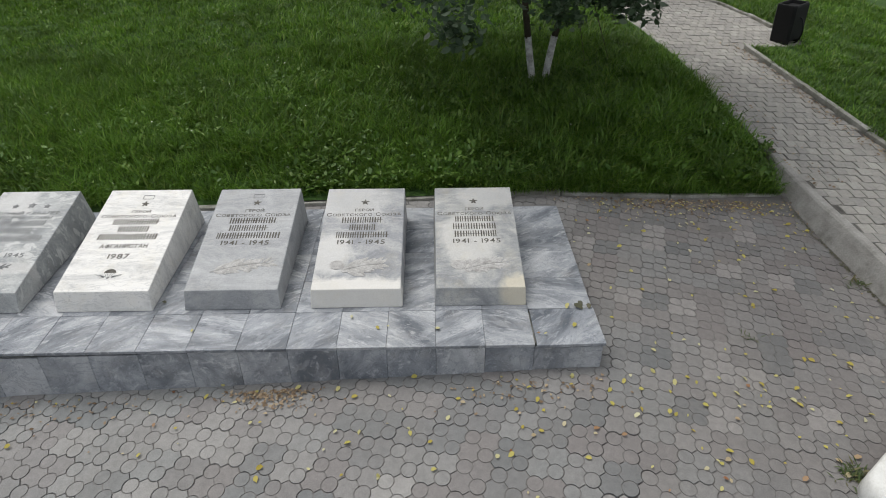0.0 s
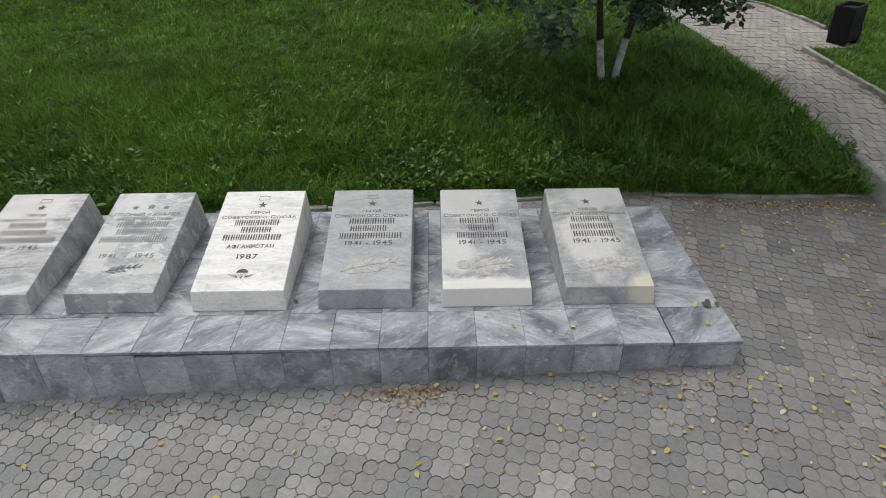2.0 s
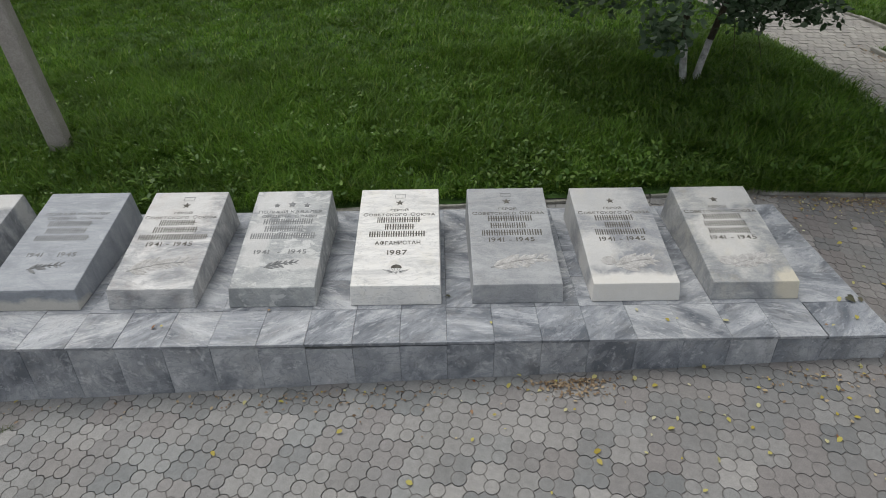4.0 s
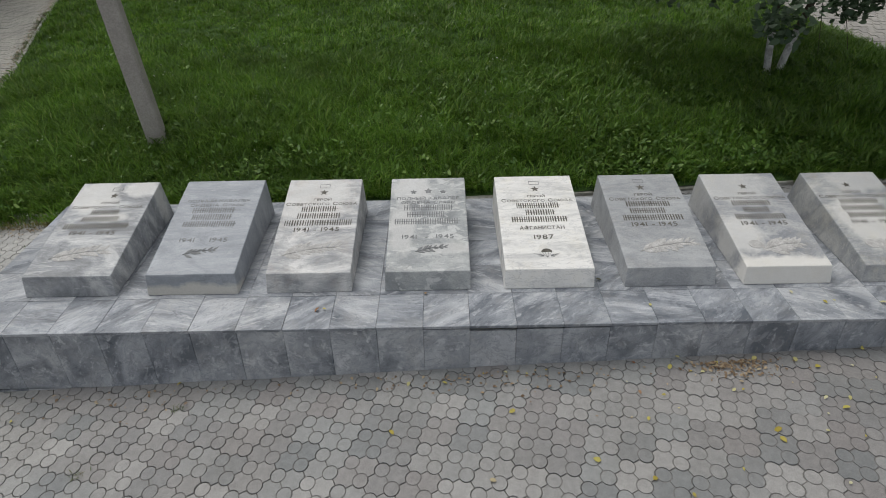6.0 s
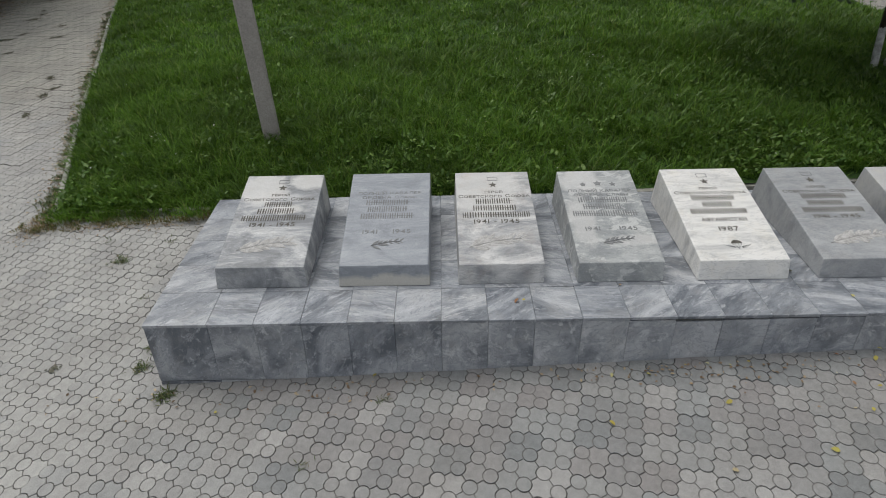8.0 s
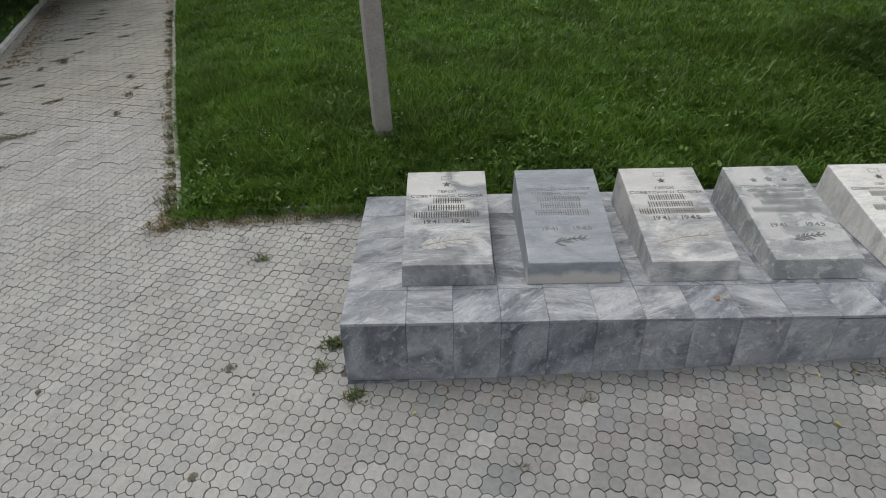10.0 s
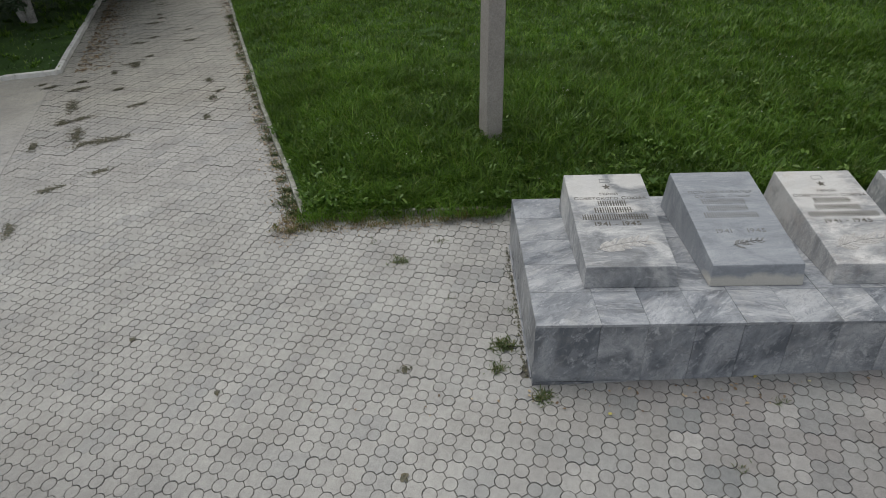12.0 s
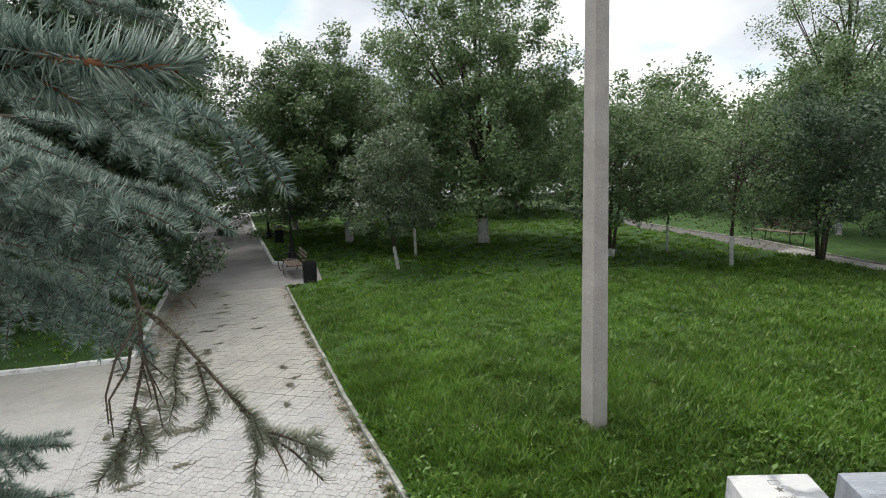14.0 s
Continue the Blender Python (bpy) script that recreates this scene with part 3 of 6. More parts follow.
tagged(right_path, "narrow raised path of worn grey pavers", "path", kind="structure")

road = sheet("road", [(-90, 34), (-26.6, 37.2), (-23.2, 37.8), (40, 40.5), (40, 50), (-90, 49)], 6, land_z, M_ASPHALT, 0.06)
tagged(road, "pale asphalt street crossing the far end of the lane", "road", kind="structure")


# ---------------------------------------------------------------- kerbs
def kerb_mesh(name, mat, w, h):
    bm = box(-0.495, -w / 2, -0.12, 0.495, w / 2, h, 0.012, 2)
    for v in bm.verts:
        v.co += 0.004 * Vector((noise.noise(v.co * 9), noise.noise(v.co * 11 + Vector((3, 1, 2))), noise.noise(v.co * 8 + Vector((9, 4, 1)))))
    me = bpy.data.meshes.new(name)
    bm.to_mesh(me)
    bm.free()
    me.materials.append(mat)
    return me


KERB_GREY = kerb_mesh("kerb_stone", M_KERB, 0.064, 0.07)
KERB_FLUSH = kerb_mesh("kerb_stone", M_CONCRETE, 0.085, 0.07)
KERB_WORN = kerb_mesh("kerb_stone", M_KERBWORN, 0.058, 0.07)
KERB_PALE = kerb_mesh("kerb_stone", M_KERBWHITE, 0.1, 0.1)
rng = random.Random(4)


def kerb(points, mesh, label, height=land_z, lift=0.0, step=1.0):
    top = tagged(new("kerb"), label, "kerb", kind="structure")
    for x, y, a, ln in along(points, step):
        ob = new("kerb_stone", mesh)
        ob.parent = top
        d = 0.4
        slope = (float(height(x + d * math.cos(a), y + d * math.sin(a))) - float(height(x - d * math.cos(a), y - d * math.sin(a)))) / (2 * d)
        ob.matrix_local = Matrix.Translation((x, y, float(height(x, y)) + lift + rng.uniform(-0.012, 0.008))) @ Matrix.Rotation(a, 4, "Z") @ Matrix.Rotation(-math.atan(slope), 4, "Y") \
            @ pose(0, 0, 0, rng.uniform(-4, 4), 0, rng.uniform(-0.8, 0.8)) @ Matrix.Diagonal((ln, 1, 1, 1))
    return top


kerb(KERB_FRONT[:2], KERB_GREY, "low grey concrete kerb edging the lawn corner")
kerb(KERB_FRONT[1:], KERB_GREY, "sunken mossy concrete kerb behind the plinth", lift=-0.045)
kerb(LANE_RIGHT, KERB_WORN, "weathered pale concrete kerb between lane and lawn", lift=-0.012)
kerb(LANE_RIGHT_FAR, KERB_PALE, "patchily whitewashed kerb further up the lane")
kerb([(-15.2, 16.7), (-14.3, 16.5)], KERB_PALE, "short whitewashed kerb beside the bench bay", step=0.9)
kerb(LANE_LEFT, KERB_PALE, "whitewashed kerb along the shaded lawn", lift=-0.025)
kerb(KERB_LEFT, KERB_PALE, "whitewashed kerb turning away from the lane", lift=-0.025)
kerb(RIGHT_R, KERB_GREY, "grey concrete kerb of the narrow path", raised_z, -0.015)
kerb(RIGHT_R_FAR, KERB_GREY, "pale kerb of the narrow path further off", raised_z, -0.03)
kerb(RIGHT_L[:5], KERB_FLUSH, "sunken concrete kerb half hidden by lawn grass", raised_z, -0.056)

# the retaining wall that carries the raised path beside the paving
bm = bmesh.new()
stations = along([(2.41, 2.9), (2.375, 2.4), (2.36, 1.9), (2.36, 0.5), (2.36, -6)], 0.3)
prof = [(-0.03, -0.3), (-0.004, 0.1), (0.025, 0.17), (0.058, 0.25), (0.082, 0.296), (0.1, 0.309), (0.15, 0.311), (0.168, 0.303), (0.178, 0.2)]
rows_ = [[bm.verts.new((x + dx + 0.008 * noise.noise(Vector((x * 3, y * 3, dz * 9))), y, dz + 0.006 * noise.noise(Vector((y * 4, dx * 9, 2))))) for dx, dz in prof] for x, y, _, _ in stations]
for a, b in zip(rows_, rows_[1:]):
    for k in range(len(prof) - 1):
        bm.faces.new((a[k], b[k], b[k + 1], a[k + 1]))
bm.faces.new(rows_[0])
bmesh.ops.recalc_face_normals(bm, faces=bm.faces[:])
tagged(part("retaining_wall", bm, M_CONCRETE), "low rendered concrete wall holding the raised path", "wall", kind="structure")

# ---------------------------------------------------------------- the plinth
PL, PB, PZ = -7.437, 1.62, 0.42
plinth = thing("plinth", (PL / 2, PB / 2, 0), "long low plinth clad in veined grey marble tiles", "plinth")


def local(x, y, z):
    return (x - PL / 2, y - PB / 2, z)


x0, y0, z0 = local(PL + 0.03, 0.03, -0.4)
x1, y1, z1 = local(-0.03, PB - 0.03, PZ - 0.024)
part("core", box(x0, y0, z0, x1, y1, z1), M_KERB, plinth, "rough concrete core with mortar joints")
NY = 5
# joints along the plinth: two wide end tiles, and twenty-one alike between them
JOINTS = [PL] + [-7.01 + 0.3126 * k for k in range(22)] + [-0.006]
TY = PB / NY


def tile_mesh(sx, sy, sz):
    me = bpy.data.meshes.new("tile")
    bm = box(-sx / 2, -sy / 2, -sz / 2, sx / 2, sy / 2, sz / 2, 0.0021)
    bm.to_mesh(me)
    bm.free()
    me.materials.append(M_TILE)
    return me


LEAN = radians(8)                                  # the front cladding leans out at its foot


def tile(mesh, x, y, z, jit=0.0016, spin=0.2, lean=0.0, extra=0.0):
    ob = new("tile", mesh)
    ob.parent = plinth
    ob.matrix_local = Matrix.Translation(local(x, y, z + rng.uniform(-jit, jit))) @ Matrix.Rotation(lean, 4, "X") \
        @ pose(0, 0, 0, rng.uniform(-spin, spin), rng.uniform(-spin, spin), rng.uniform(-spin, spin) + extra)
    return ob


GAP, FACE_H = 0.0012, 0.46
kinds = {}
for wide in (0.4274, 0.3126, 0.439):
    kinds[wide] = [tile_mesh(wide - GAP, TY - GAP, 0.024), tile_mesh(wide - GAP, TY + 0.008, 0.024), tile_mesh(wide - GAP, 0.022, FACE_H), tile_mesh(wide - GAP, 0.05, 0.16), tile_mesh(wide - GAP, 0.022, 0.345)]
side_tile = tile_mesh(0.022, TY - GAP, 0.46)
side_foot = tile_mesh(0.05, TY - GAP, 0.16)
SAGS = {9: 0.008, 10: 0.014, 11: 0.03, 12: 0.022, 13: 0.018, 14: 0.01, 20: 0.008, 22: 0.012}      # faces that have dropped away from the slab above
for i, (xa, xb) in enumerate(zip(JOINTS, JOINTS[1:])):
    cx = (xa + xb) / 2
    last = i == len(JOINTS) - 2
    top_tile, edge_tile, face_tile, foot_tile, back_tile = kinds[min(kinds, key=lambda w: abs(w - (xb - xa)))]
    for j in range(NY):
        if j == 0:
            tile(edge_tile, cx + (0.011 if last else 0), TY / 2 - 0.005, PZ - 0.012 - (0.003 if last else 0), extra=1.1 if last else 0.0)
        else:
            tile(top_tile, cx, TY * (j + 0.5), PZ - 0.012)
    gap = SAGS.get(i, 0.0)
    tile(face_tile, cx, 0.012 - FACE_H / 2 * math.sin(LEAN), PZ - 0.026 - gap - FACE_H / 2 * math.cos(LEAN), 0.001, lean=-LEAN, extra=rng.uniform(-0.35, 0.35))
    tile(foot_tile, cx, -0.048, PZ - 0.49 - 0.08, 0.001, lean=-LEAN)
    tile(back_tile, cx, PB - 0.014, PZ - 0.029 - 0.1725, 0.001)
for j in range(NY):
    cy = TY * (j + 0.5)
    for cx in (PL + 0.014, -0.02):
        tile(side_tile, cx, cy, PZ - 0.029 - 0.23, 0.001)
        tile(side_foot, cx + (0.006 if cx < -1 else -0.006), cy, PZ - 0.58, 0.001)

# ---------------------------------------------------------------- writing
GLYPHS = {}


def glyph(ch, size, bold, mat):
    """The mesh of one capital, its lower left corner at the origin, and its width."""
    key = (ch, round(size, 5), bold, mat.name)
    if key not in GLYPHS:
        cu = bpy.data.curves.new("letter", "FONT")
        cu.body, cu.size, cu.align_y = ch, size, "BOTTOM_BASELINE"
        cu.extrude, cu.offset, cu.resolution_u = 0.0008, bold, 3
        ob = bpy.data.objects.new("letter", cu)
        scene.collection.objects.link(ob)
        me = bpy.data.meshes.new_from_object(ob.evaluated_get(bpy.context.evaluated_depsgraph_get()))
        bpy.data.objects.remove(ob)
        bpy.data.curves.remove(cu)
        lo, hi = min(v.co.x for v in me.vertices), max(v.co.x for v in me.vertices)
        me.transform(Matrix.Translation((-lo, 0, 0)))
        me.materials.clear()
        me.materials.append(mat)
        GLYPHS[key] = (me, hi - lo)
    return GLYPHS[key]


def flat_poly(points, z=0.0009):
    bm = bmesh.new()
    top = [bm.verts.new((x, y, z)) for x, y in points]
    low = [bm.verts.new((x, y, -0.002)) for x, y in points]
    bm.faces.new(top)
    for k in range(len(points)):
        bm.faces.new((low[k], low[(k + 1) % len(points)], top[(k + 1) % len(points)], top[k]))
    bmesh.ops.recalc_face_normals(bm, faces=bm.faces[:])
    return bm


def star_points(r, inner=0.4):
    return [((r if k % 2 == 0 else r * inner) * math.sin(math.pi * k / 5), (r if k % 2 == 0 else r * inner) * math.cos(math.pi * k / 5)) for k in range(10)]


def bars(widths, h, rr):
    """A line of plain strokes on one thin spine, in place of words that are not lettered."""
    w0, w1 = widths[0][0], widths[-1][1]
    upper, x = [(w0, 0.001)], w0
    while x < w1 - 0.012:
        w = rr.uniform(0.0075, 0.012)
        if all(not (a - 0.002 <= x and x + w <= b + 0.002) for a, b in widths):
            x += 0.01
            continue
        up = h / 2 - rr.uniform(0, 0.003)
        upper += [(x + 0.001, 0.001), (x + 0.001, up), (x + w, up), (x + w, 0.001)]
        x += w + rr.uniform(0.007, 0.011)
    lower = [(px, -py) for px, py in reversed(upper)]
    bm = flat_poly(upper + [(w1, 0.001)] + [(w1, -0.001)] + lower)
    bmesh.ops.triangulate(bm, faces=bm.faces[:])
    return bm


def carved_leaf(wide):
    """One carved leaf with a raised midrib, pointing along x."""
    bm = bmesh.new()
    ln = wide * 2.6
    rim = [bm.verts.new((x * ln, y * wide, 0.0014)) for x, y in ((0, 0), (0.22, 0.3), (0.5, 0.42), (0.8, 0.24), (1, 0), (0.8, -0.24), (0.5, -0.42), (0.22, -0.3))]
    rib = [bm.verts.new((x * ln, 0, 0.004)) for x in (0.25, 0.55, 0.8)]
    for a, b, c in ((0, 1, rib[0]), (2, 3, rib[1]), (3, 4, rib[2]), (4, 5, rib[2]), (5, 6, rib[1]), (7, 0, rib[0])):
        bm.faces.new((rim[a], rim[b], c))
    for q in ((rim[1], rim[2], rib[1], rib[0]), (rim[6], rim[7], rib[0], rib[1])):
        bm.faces.new(q)
    bm.faces.new((rim[3], rib[2], rib[1]))
    bm.faces.new((rim[5], rib[1], rib[2]))
    return bm


LEAF_MESHES = {}


def laurel(st, length, rr, leaves, wide, mat, label, at):
    """A carved branch: a bent stem with leaves in pairs."""
    def bend(f):
        return (f - 0.5) * length, 0.1 * length * math.sin(2.2 * f) + 0.12 * length * (f - 0.5)

    bm = tube(bmesh.new(), [(*bend(f), 0.001) for f in (-0.05, 0.25, 0.5, 0.75, 1.03)], [0.004] * 5, 4)
    branch = part("carved_branch", bm, mat, st, label, at)
    key = (mat.name, wide)
    if key not in LEAF_MESHES:
        me = bpy.data.meshes.new("carved_leaf")
        bm = carved_leaf(wide)
        bm.to_mesh(me)
        bm.free()
        me.materials.append(mat)
        LEAF_MESHES[key] = me
    for k in range(leaves):
        f = k / (leaves - 1)
        for side in (-1, 1):
            ob = new("carved_leaf", LEAF_MESHES[key])
            ob.parent = branch
            sx, sy = bend(f)
            ob.matrix_local = Matrix.Translation((sx, sy, 0)) @ Matrix.Rotation(0.22 + side * rr.uniform(0.35, 0.75), 4, "Z") @ Matrix.Scale(rr.uniform(0.8, 1.2) * (1.1 - 0.45 * f), 4)


# ---------------------------------------------------------------- the gravestones
FRONT_Y, BACK_Y, FRONT_H, BACK_H = 0.405, 1.425, 0.14, 0.323
SLOPE = math.atan2(BACK_H - FRONT_H, BACK_Y - FRONT_Y)


def gravestone(index, xl, xr, label, header, faint, dates, emblem, names, frame_mark, extra=(), lift=0.0):
    rr = random.Random(60 + index)
    w = xr - xl
    st = thing("gravestone", ((xl + xr) / 2, 0, PZ + 0.001), label, "gravestone", "row of gravestones on the plinth")
    prof = [(FRONT_Y - 0.045, 0.0), (FRONT_Y, FRONT_H + lift), (BACK_Y, BACK_H + lift), (BACK_Y + 0.03, 0.0)]
    bm = bmesh.new()
    sides = [[bm.verts.new((sx * (w / 2 + (0.006 if z == 0 else 0.0)) + rr.uniform(-0.004, 0.004), y + rr.uniform(-0.003, 0.003), z)) for y, z in prof] for sx in (-1, 1)]
    n = len(prof)
    for k in range(n):
        bm.faces.new((sides[0][k], sides[0][(k + 1) % n], sides[1][(k + 1) % n], sides[1][k]))
    bm.faces.new(sides[0][::-1])
    bm.faces.new(sides[1])
    bmesh.ops.recalc_face_normals(bm, faces=bm.faces[:])
    bmesh.ops.bevel(bm, geom=bm.edges[:], offset=0.008, segments=2, affect="EDGES", profile=0.6)
    part("block", bm, M_STONES[index], st)
    ink = M_FAINT if faint else M_INK

    def on_top(u, v):
        """A pose on the sloping face: u across, v down from its upper edge, 0 to 1."""
        f = 1 - v
        return Matrix.Translation((u, FRONT_Y + (BACK_Y - FRONT_Y) * f, FRONT_H + lift + (BACK_H - FRONT_H) * f + 0.0006)) @ Matrix.Rotation(SLOPE, 4, "X")

    def lettering(body, v, size, mat, stretch=1.0, bold=0.0):
        """A line of capitals; small letters become small capitals."""
        x, row = 0.0, []
        for ch in body:
            if ch == " ":
                x += 0.36 * size
                continue
            me, wide = glyph(ch.upper(), size * (0.8 if ch.islower() else 1.0), bold, mat)
            row.append((me, x))
            x += wide + 0.115 * size
        for me, at in row:
            ob = new("letter", me)
            ob.parent = st
            ob.matrix_local = on_top((at - (x - 0.115 * size) / 2) * stretch, v) @ Matrix.Translation((0, -0.35 * size, 0)) @ Matrix.Diagonal((stretch, 1, 1, 1))

    if frame_mark:
        bm = bmesh.new()
        for a in ((-0.042, -0.022, 0.042, -0.019), (-0.042, 0.019, 0.042, 0.022), (-0.042, -0.019, -0.039, 0.019), (0.039, -0.019, 0.042, 0.019)):
            box(a[0], a[1], -0.002, a[2], a[3], 0.0009, bm=bm)
        part("plaque_outline", bm, M_FAINT, st, m=on_top(0, 0.085))
    if emblem == "":
        part("star", flat_poly(star_points(0.036)), M_INK if not faint else M_FAINT, st, m=on_top(0, 0.16))
    elif emblem == "three":
        for u, v, r in ((-0.12, 0.17, 0.028), (0.0, 0.16, 0.034), (0.12, 0.17, 0.028)):
            part("star", flat_poly(star_points(r, 0.55)), M_FAINT, st, m=on_top(u, v))
    v = 0.245
    for body, size in header:
        lettering(body, v, size, ink, 1.28, 0.0)
        v += 0.048
    v = 0.352
    for wd in names:
        wd *= 1.15
        part("inscription", bars([(-wd / 2, wd / 2)], 0.062, rr), ink, st, m=on_top(rr.uniform(-0.01, 0.01), v))
        v += 0.076
    for body, vv, size in dates:
        lettering(body, vv, size, ink, 1.25 if body[0] == "1" else 0.95, 0.0004)
    for kind, u, vv, size in extra:
        if kind == "laurel":
            laurel(st, size, rr, 9, 0.046, M_CARVED, "shallow carved laurel branch", on_top(u, vv))
        elif kind == "thin":
            laurel(st, size, rr, 6, 0.024, M_FAINT, "small incised laurel sprig", on_top(u, vv))
        elif kind == "flowers":
            laurel(st, size, rr, 11, 0.042, M_CARVED, "worn carved spray of flowers", on_top(u, vv))
            for k in range(5):
                part("carved_bloom", flat_poly([(0.026 * (1 + 0.25 * math.cos(5 * a)) * math.cos(a), 0.022 * (1 + 0.25 * math.cos(5 * a)) * math.sin(a)) for a in [j * math.pi / 10 for j in range(20)]], 0.002),
                     M_CARVED, st, m=on_top(u - 0.1 + 0.05 * k + rr.uniform(-0.01, 0.01), vv + rr.uniform(-0.05, 0.05)))
        elif kind == "shell":
            part("carved_bloom", flat_poly([(0.055 * math.cos(a), 0.042 * math.sin(a)) for a in [j * math.pi / 9 for j in range(18)]], 0.002), M_CARVED, st, m=on_top(u, vv))
            part("carved_bloom", flat_poly([(0.028 * math.cos(a), 0.024 * math.sin(a)) for a in [j * math.pi / 7 for j in range(14)]], 0.002), M_CARVED, st, m=on_top(u + 0.06, vv + 0.045))
        elif kind == "parachute":
            dome = [(0.04 * math.cos(a), 0.034 * math.sin(a)) for a in [j * math.pi / 10 for j in range(11)]]
            part("emblem_canopy", flat_poly(dome), M_INK, st, "incised parachute dome", on_top(u, vv))
            bm = bmesh.new()
            for sx in (-0.036, -0.013, 0.013, 0.036):
                tube(bm, [(sx, 0, 0), (0, -0.055, 0)], [0.0015, 0.0015], 4)
            for sx in (-1, 1):
                for k in range(4):
                    tube(bm, [(sx * 0.025, -0.03 - 0.004 * k, 0), (sx * (0.1 - 0.015 * k), -0.012 - 0.012 * k, 0)], [0.002, 0.001], 4)
            part("emblem_wings", bm, M_FAINT, st, "incised lines and wings", on_top(u, vv))
    return st


HERO = [("ГЕРОЙ", 0.036), ("Советского Союза", 0.047)]
CAVALIER = [("ПОЛНЫЙ КАВАЛЕР", 0.042), ("ОРДЕНА Славы", 0.044)]
YEARS = [("1941 - 1945", 0.575, 0.062)]
gravestone(0, -7.045, -6.41, "sloping pale grey marble gravestone with star and laurel", HERO, False, YEARS, "", (0.2, 0.26, 0.44), True, [("laurel", -0.02, 0.81, 0.34)], 0.012)
gravestone(1, -6.17, -5.53, "sloping plain blue-grey marble gravestone, lettering worn faint", CAVALIER, True, [("1941    1945", 0.67, 0.06)], "none", (0.3, 0.27, 0.36), False, [("thin", 0.0, 0.8, 0.2)], 0.012)
gravestone(2, -5.32, -4.715, "sloping white and grey marble gravestone, dark lettering", HERO, False, YEARS, "", (0.25, 0.3, 0.46), True, [("laurel", -0.02, 0.81, 0.36)], 0.005)
gravestone(3, -4.47, -3.865, "sloping grey marble gravestone mottled with white spots", CAVALIER, True, [("1941  -  1945", 0.665, 0.06)], "three", (0.34, 0.27, 0.44), False, [("thin", 0.02, 0.8, 0.2)], 0.0)
gravestone(4, -3.615, -2.985, "sloping white marble gravestone with a parachute emblem", HERO, False, [("АФГАНИСТАН", 0.595, 0.05), ("1987", 0.69, 0.066)], "", (0.3, 0.2, 0.37), True, [("parachute", 0.0, 0.84, 0)], 0.0)
gravestone(5, -2.755, -2.125, "sloping grey marble gravestone with worn carved flowers", HERO, False, YEARS, "", (0.3, 0.25, 0.4), True, [("flowers", 0.02, 0.82, 0.36)], -0.003)
gravestone(6, -1.905, -1.3, "sloping grey marble gravestone with white lower edge", HERO, False, YEARS, "", (0.27, 0.18, 0.34), False, [("shell", -0.15, 0.79, 0), ("laurel", 0.03, 0.82, 0.24)], -0.012)
gravestone(7, -1.065, -0.455, "sloping grey marble gravestone with a cream-white patch", HERO, False, YEARS, "", (0.26, 0.28, 0.28), False, [("shell", -0.14, 0.8, 0), ("flowers", 0.04, 0.82, 0.24)], -0.015)

# ---------------------------------------------------------------- the concrete post
post = thing("utility_pole", (-7.49, 3.56, float(land_z(-7.49, 3.56))), "tall tapering grey concrete utility pole in the lawn", "pole", turn=18)
outline = [(-0.1, -0.115), (-0.079, -0.14), (0.079, -0.14), (0.1, -0.115), (0.094, 0.14), (-0.094, 0.14)]
bm = bmesh.new()
rings = []
for z, s in ((-0.3, 1.03), (0.02, 1.0), (1.4, 0.96), (1.405, 0.955), (4.0, 0.86), (8.5, 0.7)):
    rings.append([bm.verts.new((x * s + 0.018 * z * -0.35, y * s, z)) for x, y in outline])
for a, b in zip(rings, rings[1:]):
    for k in range(6):
        bm.faces.new((a[k], a[(k + 1) % 6], b[(k + 1) % 6], b[k]))
bm.faces.new(rings[-1])
part("shaft", bm, M_POST, post)


# ---------------------------------------------------------------- foliage
def leaf_cards(centres, dirs, sides, length, width, fold=0.25):
    """One small folded leaf, four corners, at each centre."""
    n = len(centres)
    up = np.cross(dirs, sides)
    v = np.empty((n, 4, 3), np.float32)
    L, W = length[:, None], width[:, None]
    v[:, 0] = centres - dirs * L * 0.5
    v[:, 1] = centres + sides * W * 0.5 + up * W * fold
    v[:, 2] = centres + dirs * L * 0.5
    v[:, 3] = centres - sides * W * 0.5 + up * W * fold
    f = np.arange(n * 4).reshape(n, 4)
    return v.reshape(-1, 3), f


def ovate_leaves(centres, dirs, sides, length, width):
    """Pointed oval leaves of six corners, for foliage seen close."""
    n = len(centres)
    up = np.cross(dirs, sides)
    v = np.empty((n, 6, 3), np.float32)
    L, W = length[:, None], width[:, None]
    v[:, 0] = centres - dirs * L * 0.5
    v[:, 3] = centres + dirs * L * 0.5 - up * L * 0.12
    for k, a, b, s in ((1, -0.22, 0.46, 1), (2, 0.18, 0.44, 1), (4, 0.18, 0.44, -1), (5, -0.22, 0.46, -1)):
        v[:, k] = centres + dirs * L * a + sides * W * b * s + up * W * 0.12
    return v.reshape(-1, 3), np.arange(n * 6).reshape(n, 6)


def unit(a):
    return a / np.maximum(np.linalg.norm(a, axis=1, keepdims=True), 1e-6)


